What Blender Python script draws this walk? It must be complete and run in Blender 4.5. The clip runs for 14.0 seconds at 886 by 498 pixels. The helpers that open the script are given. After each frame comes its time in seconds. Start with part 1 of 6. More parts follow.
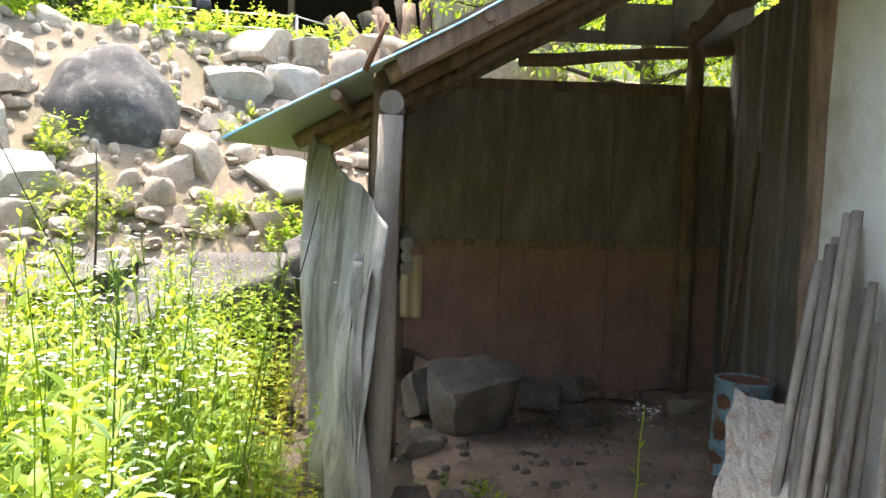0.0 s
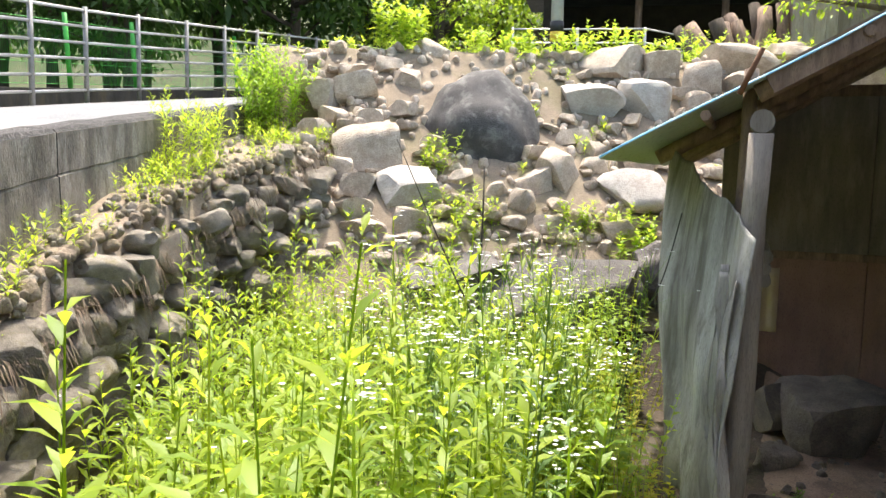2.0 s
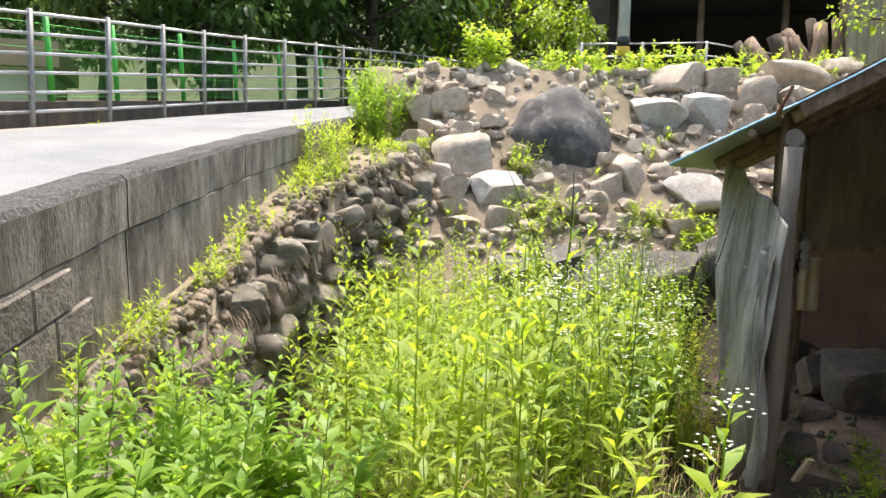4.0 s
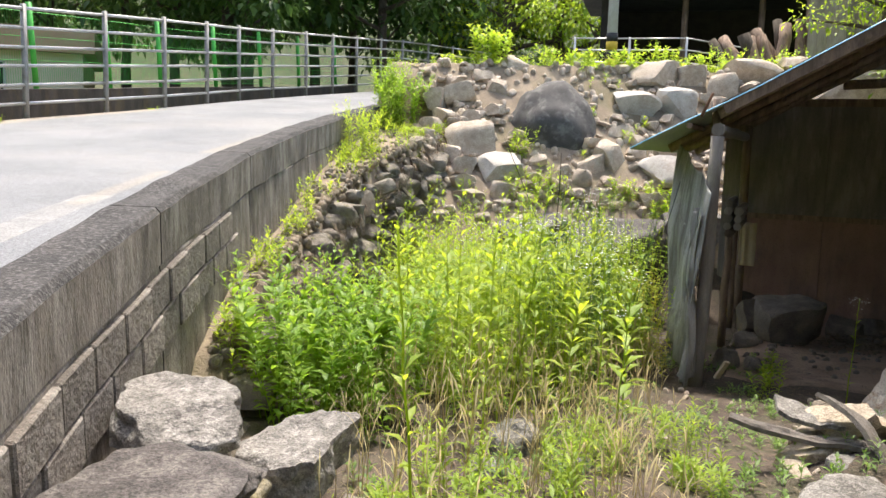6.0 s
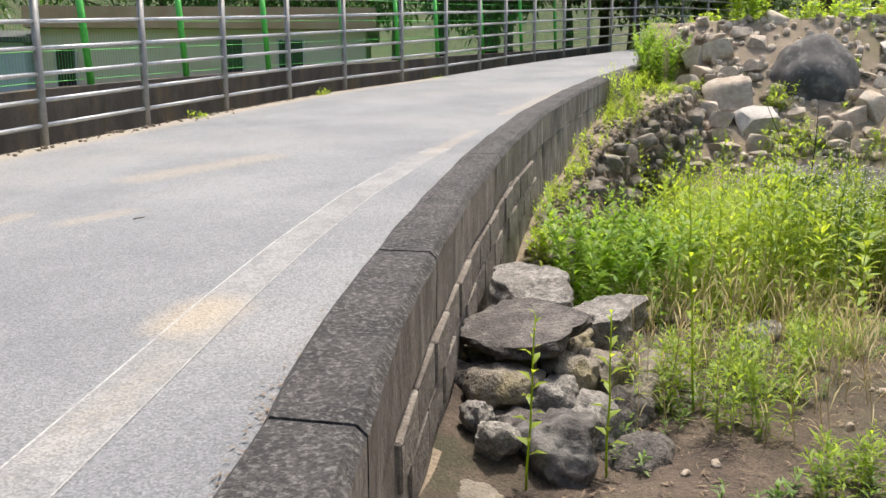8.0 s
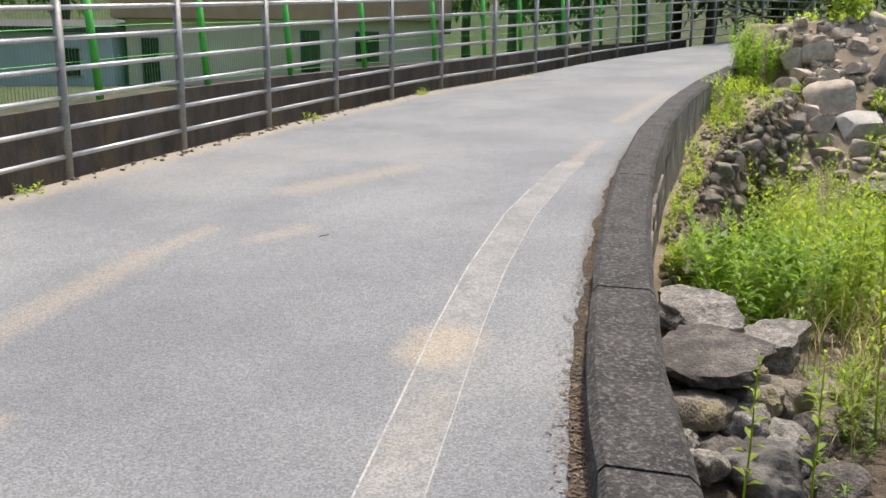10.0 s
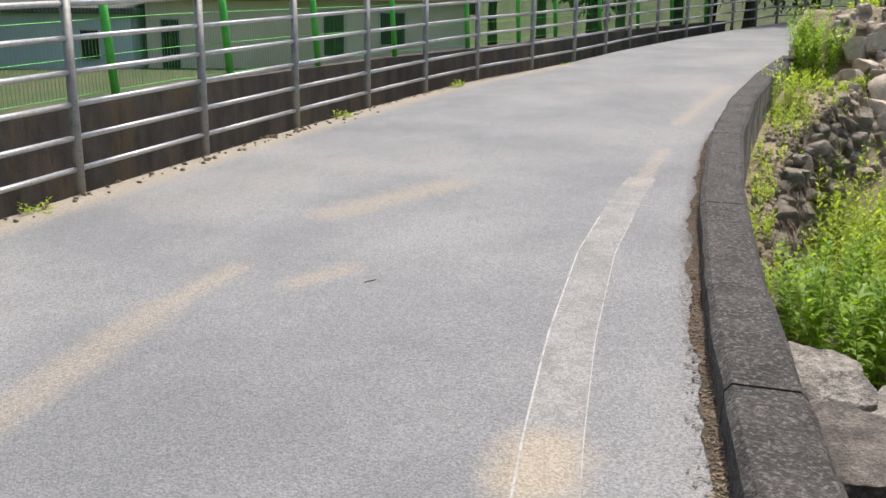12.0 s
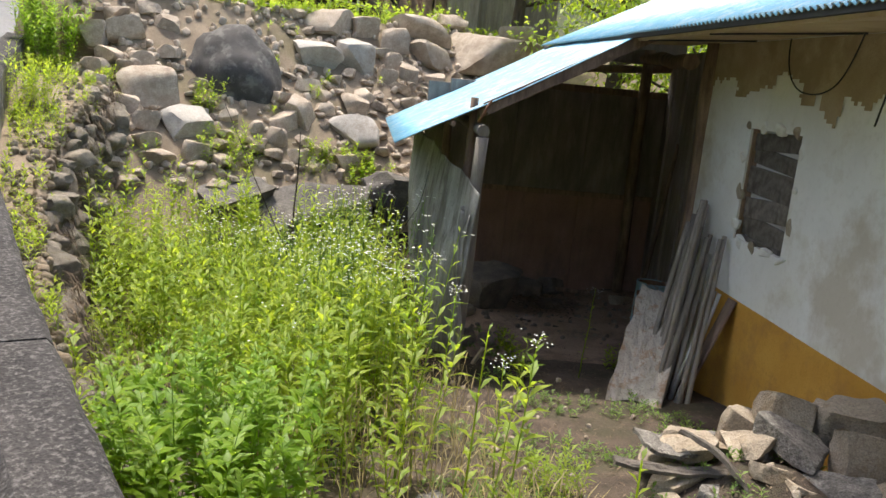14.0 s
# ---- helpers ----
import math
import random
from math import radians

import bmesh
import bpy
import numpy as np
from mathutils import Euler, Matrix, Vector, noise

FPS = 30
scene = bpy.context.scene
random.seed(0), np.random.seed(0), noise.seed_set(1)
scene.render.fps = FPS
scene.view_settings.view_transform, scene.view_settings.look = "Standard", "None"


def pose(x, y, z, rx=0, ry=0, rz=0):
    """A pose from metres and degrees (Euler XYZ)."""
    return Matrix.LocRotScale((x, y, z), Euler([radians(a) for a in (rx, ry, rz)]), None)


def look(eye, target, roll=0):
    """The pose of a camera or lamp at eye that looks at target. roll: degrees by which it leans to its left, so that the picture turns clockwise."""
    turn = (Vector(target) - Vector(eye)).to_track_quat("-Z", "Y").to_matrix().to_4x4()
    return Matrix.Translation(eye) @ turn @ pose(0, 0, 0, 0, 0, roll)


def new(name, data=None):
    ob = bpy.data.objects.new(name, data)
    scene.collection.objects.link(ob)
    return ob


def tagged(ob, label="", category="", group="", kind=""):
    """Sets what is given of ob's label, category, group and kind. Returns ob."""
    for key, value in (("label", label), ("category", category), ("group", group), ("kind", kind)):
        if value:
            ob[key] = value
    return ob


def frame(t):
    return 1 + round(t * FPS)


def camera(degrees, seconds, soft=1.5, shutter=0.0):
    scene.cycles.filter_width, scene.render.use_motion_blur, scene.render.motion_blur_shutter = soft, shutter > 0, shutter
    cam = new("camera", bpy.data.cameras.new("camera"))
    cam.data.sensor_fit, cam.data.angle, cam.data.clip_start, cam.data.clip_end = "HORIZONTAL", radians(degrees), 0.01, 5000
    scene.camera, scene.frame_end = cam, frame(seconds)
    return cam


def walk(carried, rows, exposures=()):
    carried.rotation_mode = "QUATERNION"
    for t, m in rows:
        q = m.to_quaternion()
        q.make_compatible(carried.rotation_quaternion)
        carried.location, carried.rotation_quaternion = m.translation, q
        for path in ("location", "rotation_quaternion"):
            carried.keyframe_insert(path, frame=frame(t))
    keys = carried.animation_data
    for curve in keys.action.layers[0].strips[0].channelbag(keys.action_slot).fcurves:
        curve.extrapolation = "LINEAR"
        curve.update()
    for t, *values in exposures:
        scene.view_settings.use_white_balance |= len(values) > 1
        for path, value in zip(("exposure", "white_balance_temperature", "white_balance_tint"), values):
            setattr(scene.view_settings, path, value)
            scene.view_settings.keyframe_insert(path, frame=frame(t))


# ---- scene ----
cam = camera(57.5, 14.0)
PATH = [
    (0, (0.465, 0.288, 1.699), (1.469, 2.006, 1.498), 1.7),
    (0.5, (0.51, 0.189, 1.694), (1.312, 2.01, 1.489), 1.3),
    (1, (0.48, 0.11, 1.711), (1.039, 2.019, 1.506), 1.1),
    (1.5, (0.336, 0.041, 1.76), (0.691, 1.998, 1.553), 0.9),
    (2, (0.144, -0.056, 1.742), (0.386, 1.919, 1.539), 1.2),
    (2.5, (0.061, -0.303, 1.748), (0.172, 1.684, 1.549), 1.0),
    (3, (-0.046, -0.651, 1.744), (0.045, 1.338, 1.55), 1.2),
    (5.5, (-0.751, -3.017, 1.736), (-0.624, -1.032, 1.519), 1.4),
    (6, (-0.72, -3.574, 1.727), (-0.607, -1.592, 1.487), 1.7),
    (6.5, (-0.851, -4.116, 1.677), (-0.86, -2.133, 1.42), 1.4),
    (7, (-0.828, -4.518, 1.724), (-1.007, -2.549, 1.422), 0.9),
    (7.5, (-0.744, -4.949, 1.8), (-1.089, -3.007, 1.471), 0.4),
    (8, (-0.936, -5.187, 1.745), (-1.407, -3.274, 1.396), -0.0),
    (10.5, (-1.742, -5.604, 2.091), (-2.338, -3.737, 1.691), 0.7),
    (11, (-1.848, -5.592, 2.145), (-2.466, -3.736, 1.73), 0.8),
    (11.5, (-1.973, -5.32, 2.189), (-2.606, -3.47, 1.767), 0.6),
    (12, (-2.147, -4.869, 2.246), (-2.769, -3.021, 1.804), 0.7),
    (12.5, (-2.318, -4.336, 2.295), (-2.719, -2.43, 1.842), 1.7),
    (13, (-2.425, -3.562, 2.295), (-2.303, -1.615, 1.852), 3.9),
    (13.5, (-2.324, -2.983, 2.424), (-1.69, -1.135, 1.995), 4.9),
    (14, (-2.331, -2.502, 2.475), (-1.244, -0.876, 2.058), 5.6),
]
walk(cam, [(t, look(eye, target, roll)) for t, eye, target, roll in PATH], [(0, 2.25, 6560, 10), (1.5, 1.85, 6600, 10), (3, 1.56, 6600, 10), (5.5, 1.37, 6580, 10), (6.5, 1.25, 6560, 10), (8, 0.92, 6550, 10), (11, 0.65, 6500, 10), (12.3, 0.62, 6500, 10), (13, 0.33, 6550, 10), (13.5, 0.55, 6600, 10), (14, 0.95, 6650, 10)])

SUN_ELEV, SUN_ROT = radians(70), radians(12)
world = bpy.data.worlds.new("sky")
scene.world = world
world.use_nodes = True
wn, wl = world.node_tree.nodes, world.node_tree.links
sky = wn.new("ShaderNodeTexSky")
sky.sky_type, sky.sun_disc = "NISHITA", False
sky.sun_elevation, sky.sun_rotation = SUN_ELEV, SUN_ROT
sky.air_density, sky.dust_density = 1.0, 5.0
wl.new(sky.outputs[0], wn["Background"].inputs[0])
wn["Background"].inputs[1].default_value = 0.15
sun = new("sun", bpy.data.lights.new("sun", "SUN"))
sun.data.energy, sun.data.angle, sun.data.color = 2.6, radians(1.5), (1.0, 0.95, 0.86)
# the sun stands high over the far end of the lane
SUN_DIR = Vector((math.sin(SUN_ROT) * math.cos(SUN_ELEV), math.cos(SUN_ROT) * math.cos(SUN_ELEV), math.sin(SUN_ELEV)))
sun.rotation_euler = SUN_DIR.to_track_quat("Z", "Y").to_euler()


# ---------------------------------------------------------------- materials
def material(name, c1, c2, scale=6.0, rough=0.85, bump=0.3, stain=None, stain_scale=1.2, stain_amount=0.5, metal=0.0, fine=60.0, stretch=(1, 1, 1), per_object=0.0, coords="Object", aggregate=0.0, sand=None, speck=1.0):
    m = bpy.data.materials.new(name)
    m.use_nodes = True
    nt = m.node_tree
    b = nt.nodes["Principled BSDF"]
    co = nt.nodes.new("ShaderNodeTexCoord")
    mp = nt.nodes.new("ShaderNodeMapping")
    mp.inputs["Scale"].default_value = stretch
    nt.links.new(co.outputs[coords], mp.inputs[0])

    def noise_tex(s, detail=6.0, r=0.6):
        t = nt.nodes.new("ShaderNodeTexNoise")
        t.inputs["Scale"].default_value, t.inputs["Detail"].default_value, t.inputs["Roughness"].default_value = s, detail, r
        nt.links.new(mp.outputs[0], t.inputs["Vector"])
        return t

    def mixer(fac, a, bb):
        x = nt.nodes.new("ShaderNodeMix")
        x.data_type = "RGBA"
        for sock, v in ((x.inputs[0], fac), (x.inputs[6], a), (x.inputs[7], bb)):
            if hasattr(v, "is_output"):
                nt.links.new(v, sock)
            else:
                sock.default_value = (*v, 1) if isinstance(v, tuple) else v
        return x.outputs[2]

    def ramp(src, lo, hi):
        r = nt.nodes.new("ShaderNodeMapRange")
        r.inputs[1].default_value, r.inputs[2].default_value = lo, hi
        nt.links.new(src, r.inputs[0])
        return r.outputs[0]

    n1, n2 = noise_tex(scale), noise_tex(fine, 4.0)
    col = mixer(ramp(n1.outputs[0], 0.35, 0.65), c1, c2)
    dark = tuple(v * (1 - 0.45 * speck) for v in c1)
    col = mixer(ramp(n2.outputs[0], 0.52, 0.8), col, dark)
    if stain:
        n3 = noise_tex(stain_scale, 8.0, 0.7)
        f = nt.nodes.new("ShaderNodeMath")
        f.operation = "MULTIPLY"
        nt.links.new(ramp(n3.outputs[0], 0.5, 0.62), f.inputs[0])
        f.inputs[1].default_value = stain_amount
        col = mixer(f.outputs[0], col, stain)
    if sand:
        at_ = nt.nodes.new("ShaderNodeAttribute")
        at_.attribute_name = "sand"
        n4 = noise_tex(22.0, 8.0, 0.85)
        f4 = nt.nodes.new("ShaderNodeMath")
        f4.operation = "ADD"
        nt.links.new(at_.outputs["Fac"], f4.inputs[0])
        nt.links.new(n4.outputs[0], f4.inputs[1])
        col = mixer(ramp(f4.outputs[0], 0.75, 1.35), col, sand)
    if aggregate:
        vo = nt.nodes.new("ShaderNodeTexVoronoi")
        vo.inputs["Scale"].default_value = 130.0
        nt.links.new(mp.outputs[0], vo.inputs["Vector"])
        sp = nt.nodes.new("ShaderNodeSeparateColor")
        nt.links.new(vo.outputs["Color"], sp.inputs[0])
        va = nt.nodes.new("ShaderNodeMapRange")
        va.inputs[3].default_value, va.inputs[4].default_value = 1 - aggregate, 1 + aggregate
        nt.links.new(sp.outputs[0], va.inputs[0])
        hv_ = nt.nodes.new("ShaderNodeHueSaturation")
        nt.links.new(va.outputs[0], hv_.inputs["Value"])
        nt.links.new(col, hv_.inputs["Color"])
        col = hv_.outputs[0]
    if per_object:
        oi = nt.nodes.new("ShaderNodeObjectInfo")
        hs = nt.nodes.new("ShaderNodeHueSaturation")
        nt.links.new(ramp(oi.outputs["Random"], 0, 1), hs.inputs["Fac"])
        mr = nt.nodes.new("ShaderNodeMapRange")
        mr.inputs[3].default_value, mr.inputs[4].default_value = 1 - per_object, 1 + per_object
        nt.links.new(oi.outputs["Random"], mr.inputs[0])
        nt.links.new(mr.outputs[0], hs.inputs["Value"])
        hs.inputs["Fac"].default_value = 1
        for l in list(hs.inputs["Fac"].links):
            nt.links.remove(l)
        nt.links.new(col, hs.inputs["Color"])
        col = hs.outputs[0]
    nt.links.new(col, b.inputs["Base Color"])
    b.inputs["Roughness"].default_value, b.inputs["Metallic"].default_value = rough, metal
    if bump:
        ad = nt.nodes.new("ShaderNodeMath")
        ad.operation = "ADD"
        nt.links.new(n1.outputs[0], ad.inputs[0])
        nt.links.new(n2.outputs[0], ad.inputs[1])
        bp = nt.nodes.new("ShaderNodeBump")
        bp.inputs["Strength"].default_value, bp.inputs["Distance"].default_value = bump, 0.02
        nt.links.new(ad.outputs[0], bp.inputs["Height"])
        nt.links.new(bp.outputs[0], b.inputs["Normal"])
    return m


def leaf_material(name, c1, c2, trans=0.45, scale=3.0):
    m = bpy.data.materials.new(name)
    m.use_nodes = True
    nt = m.node_tree
    b = nt.nodes["Principled BSDF"]
    g = nt.nodes.new("ShaderNodeNewGeometry")
    mix = nt.nodes.new("ShaderNodeMix")
    mix.data_type = "RGBA"
    mix.inputs[6].default_value, mix.inputs[7].default_value = (*c1, 1), (*c2, 1)
    nt.links.new(g.outputs["Random Per Island"], mix.inputs[0])
    nt.links.new(mix.outputs[2], b.inputs["Base Color"])
    b.inputs["Roughness"].default_value = 0.5
    t = nt.nodes.new("ShaderNodeBsdfTranslucent")
    br = nt.nodes.new("ShaderNodeHueSaturation")
    br.inputs["Hue"].default_value, br.inputs["Value"].default_value = 0.485, 1.7
    nt.links.new(mix.outputs[2], br.inputs["Color"])
    nt.links.new(br.outputs[0], t.inputs["Color"])
    ms = nt.nodes.new("ShaderNodeMixShader")
    ms.inputs[0].default_value = trans
    nt.links.new(b.outputs[0], ms.inputs[1])
    nt.links.new(t.outputs[0], ms.inputs[2])
    nt.links.new(ms.outputs[0], nt.nodes["Material Output"].inputs[0])
    return m


M_SOIL = material("dry_soil", (0.19, 0.145, 0.10), (0.31, 0.245, 0.175), 2.2, 0.95, 0.7, (0.13, 0.115, 0.055), 0.9, 0.6, aggregate=0.12)
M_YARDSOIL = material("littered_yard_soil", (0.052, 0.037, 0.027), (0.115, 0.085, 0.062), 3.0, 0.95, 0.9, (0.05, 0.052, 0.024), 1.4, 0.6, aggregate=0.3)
M_GRASSGROUND = material("dark_grassy_ground", (0.035, 0.055, 0.018), (0.075, 0.095, 0.03), 2.0, 0.95, 0.8, (0.10, 0.085, 0.05), 0.5, 0.5)
M_DUSTFLOOR = material("dusty_shed_floor", (0.27, 0.178, 0.122), (0.39, 0.275, 0.197), 2.5, 0.95, 0.8, (0.15, 0.108, 0.08), 2.2, 0.75, aggregate=0.15)
M_CLAY = material("bare_tan_clay", (0.36, 0.27, 0.165), (0.48, 0.385, 0.26), 2.2, 0.95, 0.3, (0.26, 0.185, 0.1), 1.5, 0.6, speck=0.3)
M_OLDWOOD = material("grey_brown_boards", (0.13, 0.11, 0.092), (0.235, 0.208, 0.178), 5, 0.88, 0.6, (0.07, 0.056, 0.046), 3, 0.6, stretch=(3, 3, 3), per_object=0.25)
M_ASPHALT = material("worn_road", (0.164, 0.168, 0.174), (0.228, 0.23, 0.233), 0.7, 0.9, 0.5, (0.27, 0.25, 0.22), 0.33, 0.3, fine=110, aggregate=0.27, sand=(0.3, 0.26, 0.205))
M_LINE = material("faded_white_line", (0.2, 0.198, 0.192), (0.262, 0.257, 0.248), 4, 0.85, 0.4, (0.18, 0.179, 0.178), 6, 0.85, fine=110, aggregate=0.25, sand=(0.3, 0.26, 0.205))
M_LINEEDGE = material("pale_paint_edge", (0.34, 0.335, 0.32), (0.42, 0.41, 0.39), 8, 0.85, 0.2, (0.22, 0.215, 0.21), 7, 0.9)
M_SAND = material("spilt_sand", (0.30, 0.235, 0.155), (0.36, 0.29, 0.2), 5, 0.95, 0.6, (0.22, 0.21, 0.2), 9, 0.95, fine=90, aggregate=0.4)
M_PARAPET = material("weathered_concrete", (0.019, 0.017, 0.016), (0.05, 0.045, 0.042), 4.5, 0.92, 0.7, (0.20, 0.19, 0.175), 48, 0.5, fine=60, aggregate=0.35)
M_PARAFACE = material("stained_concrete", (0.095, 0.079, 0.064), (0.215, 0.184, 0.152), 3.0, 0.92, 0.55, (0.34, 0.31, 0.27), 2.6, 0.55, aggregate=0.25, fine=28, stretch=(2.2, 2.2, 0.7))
M_BLOCK = material("stained_concrete_block", (0.1, 0.083, 0.068), (0.21, 0.18, 0.15), 5.0, 0.93, 0.6, (0.33, 0.305, 0.265), 4.0, 0.55, aggregate=0.25, fine=40, per_object=0.22)
M_ROCK = material("granite_rock", (0.39, 0.31, 0.235), (0.58, 0.495, 0.40), 4.5, 0.9, 0.9, (0.25, 0.195, 0.145), 3.0, 0.6, per_object=0.2, aggregate=0.15)
M_ROCKW = material("pale_granite", (0.40, 0.365, 0.32), (0.54, 0.50, 0.45), 3.5, 0.9, 0.6, (0.25, 0.205, 0.16), 2.2, 0.6, aggregate=0.12)
M_HEAPSTONE = material("light_grey_fieldstone", (0.14, 0.128, 0.112), (0.33, 0.307, 0.275), 9, 0.93, 1.0, (0.09, 0.08, 0.07), 5.5, 0.75, aggregate=0.3, fine=45)
M_ROCKD = material("dark_lichen_rock", (0.05, 0.045, 0.042), (0.092, 0.083, 0.078), 3.0, 0.85, 0.5, (0.22, 0.21, 0.19), 4.5, 0.55)
# much darker than M_ROCK: shade at the bank's foot is in the colour
M_FOOTROCK = material("shade_toned_ledge_rock", (0.10, 0.09, 0.08), (0.2, 0.182, 0.162), 4.5, 0.92, 1.0, (0.07, 0.062, 0.05), 3.0, 0.7, aggregate=0.2)
M_SLAB = material("dark_slate_slab", (0.055, 0.047, 0.042), (0.118, 0.103, 0.093), 7, 0.9, 1.0, (0.18, 0.16, 0.14), 7, 0.5, aggregate=0.35, fine=45)
M_DUSTROCK = material("dusty_brown_rock", (0.13, 0.105, 0.085), (0.22, 0.182, 0.15), 4, 0.95, 0.9, (0.3, 0.24, 0.19), 3, 0.5, aggregate=0.15)
M_WALLROCK = material("mossy_wall_stone", (0.15, 0.128, 0.1), (0.28, 0.247, 0.2), 4, 0.93, 0.9, (0.15, 0.125, 0.05), 3.0, 0.7, per_object=0.35, aggregate=0.15)
M_STEEL = material("galvanised_steel", (0.48, 0.475, 0.46), (0.6, 0.595, 0.58), 9, 0.42, 0.05, metal=0.6)
M_POST = material("weathered_steel_post", (0.23, 0.22, 0.205), (0.33, 0.32, 0.305), 7, 0.5, 0.1, (0.17, 0.15, 0.13), 4, 0.5, metal=0.4)
M_GREENPAINT = material("green_paint", (0.06, 0.40, 0.05), (0.09, 0.50, 0.07), 9, 0.45, 0.05)
M_DARKWALL = material("mossy_channel_wall", (0.05, 0.042, 0.036), (0.10, 0.088, 0.075), 2.5, 0.95, 0.4, (0.16, 0.12, 0.06), 1.6, 0.5, stretch=(1.6, 1.6, 0.5))
M_TINTOP = material("blue_painted_tin", (0.16, 0.42, 0.62), (0.24, 0.52, 0.70), 3, 0.35, 0.08, (0.55, 0.66, 0.72), 4, 0.7, metal=0.0, stretch=(1, 1, 1))
M_TINUNDER = material("bare_tin_underside", (0.33, 0.36, 0.31), (0.42, 0.45, 0.39), 3, 0.5, 0.08, (0.2, 0.15, 0.1), 3, 0.35)
M_WOOD = material("weathered_grey_wood", (0.26, 0.226, 0.19), (0.41, 0.362, 0.308), 6, 0.85, 0.5, (0.16, 0.12, 0.09), 3, 0.6, stretch=(4, 4, 0.5), per_object=0.3)
M_BROWNWOOD = material("dark_brown_timber", (0.17, 0.112, 0.078), (0.32, 0.22, 0.155), 5, 0.85, 0.5, (0.09, 0.06, 0.043), 3, 0.6, stretch=(3, 3, 0.6), per_object=0.2)
# both panel tones lightened: the glare veiling the shed is in the colour
M_REDPANEL = material("red_brown_panel", (0.26, 0.15, 0.115), (0.37, 0.22, 0.168), 2.5, 0.9, 0.3, (0.18, 0.122, 0.097), 1.7, 0.7, stretch=(1.5, 1.5, 0.7))
M_DARKPANEL = material("glare_lifted_board", (0.165, 0.137, 0.12), (0.27, 0.228, 0.2), 2.5, 0.9, 0.3, (0.4, 0.36, 0.325), 3.2, 0.3, stretch=(2.5, 2.5, 0.5))
# upright dirt streaks, with the dark of the folds shaded into the colour
M_CLOTH = material("dirty_fold_shaded_tarpaulin", (0.19, 0.178, 0.158), (0.44, 0.425, 0.39), 2.0, 0.85, 0.4, (0.11, 0.096, 0.078), 2.6, 0.75, stretch=(3.0, 3.0, 0.4))
M_PLASTER = material("white_lime_plaster", (0.73, 0.71, 0.66), (0.83, 0.82, 0.785), 1.2, 0.9, 0.15, (0.46, 0.38, 0.26), 0.7, 0.6, fine=18, speck=0.12)
M_OCHRE = material("ochre_painted_plaster", (0.50, 0.25, 0.035), (0.60, 0.33, 0.06), 2, 0.9, 0.15, (0.38, 0.19, 0.05), 2.5, 0.6, speck=0.3)
M_SOFFIT = material("aged_cream_soffit", (0.52, 0.40, 0.25), (0.62, 0.52, 0.37), 2, 0.9, 0.12, (0.36, 0.24, 0.12), 1.8, 0.5, speck=0.3)
M_CHIP = material("broken_plaster_chunk", (0.32, 0.262, 0.195), (0.47, 0.40, 0.31), 5, 0.95, 0.8, (0.24, 0.16, 0.085), 3, 0.6, per_object=0.2, aggregate=0.15)
M_BARK = material("peeling_pale_bark", (0.48, 0.43, 0.36), (0.66, 0.605, 0.52), 6, 0.95, 1.0, (0.40, 0.23, 0.125), 5, 0.75)
M_RUST = material("rusty_steel", (0.14, 0.065, 0.035), (0.23, 0.11, 0.06), 6, 0.9, 0.4, (0.09, 0.04, 0.02), 4, 0.6)
M_DRUM = material("blue_paint_rusting", (0.19, 0.32, 0.38), (0.27, 0.40, 0.45), 4, 0.55, 0.15, (0.22, 0.085, 0.035), 8.5, 0.97, stretch=(1, 1, 0.6))
M_BLACK = material("black_rubber", (0.02, 0.02, 0.02), (0.035, 0.035, 0.035), 8, 0.6, 0.05)
M_TRUNK = material("tree_bark", (0.06, 0.045, 0.032), (0.12, 0.095, 0.07), 5, 0.95, 0.7, stretch=(3, 3, 0.5))
M_HOUSECREAM = material("cream_render", (0.60, 0.54, 0.40), (0.68, 0.62, 0.48), 1.0, 0.9, 0.1, (0.52, 0.40, 0.28), 0.4, 0.5)
M_HOUSEBLUE = material("pale_blue_render", (0.42, 0.50, 0.54), (0.50, 0.57, 0.60), 1.0, 0.9, 0.1)
M_ROOFPINK = material("faded_pink_roof", (0.42, 0.25, 0.17), (0.52, 0.34, 0.24), 1.5, 0.85, 0.1)
M_DARKROOF = material("dark_tiles", (0.05, 0.05, 0.055), (0.09, 0.09, 0.09), 3, 0.8, 0.3)
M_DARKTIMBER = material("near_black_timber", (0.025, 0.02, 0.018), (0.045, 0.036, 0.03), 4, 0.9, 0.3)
M_LITTER = material("dead_leaf_litter", (0.09, 0.06, 0.04), (0.24, 0.18, 0.12), 9, 0.95, 0.2)
M_YELLOW = material("yellow_warning_band", (0.62, 0.42, 0.03), (0.7, 0.5, 0.05), 8, 0.6, 0.05)
M_CONC = material("pale_concrete", (0.45, 0.44, 0.42), (0.55, 0.54, 0.52), 4, 0.9, 0.1)
M_GLASS = bpy.data.materials.new("window_glass")
M_GLASS.use_nodes = True
M_GLASS.node_tree.nodes["Principled BSDF"].inputs["Base Color"].default_value = (0.02, 0.025, 0.03, 1)
M_GLASS.node_tree.nodes["Principled BSDF"].inputs["Roughness"].default_value = 0.06
L_YARD = leaf_material("yellow_green_leaf", (0.18, 0.29, 0.018), (0.33, 0.42, 0.03), 0.6)
L_MUG = leaf_material("mid_green_leaf", (0.18, 0.29, 0.02), (0.30, 0.40, 0.032), 0.6)
L_DARK = leaf_material("dark_tree_leaf", (0.035, 0.085, 0.017), (0.085, 0.165, 0.033), 0.45)
L_BUSH = leaf_material("fresh_green_bush_leaf", (0.145, 0.275, 0.02), (0.24, 0.37, 0.03), 0.56)
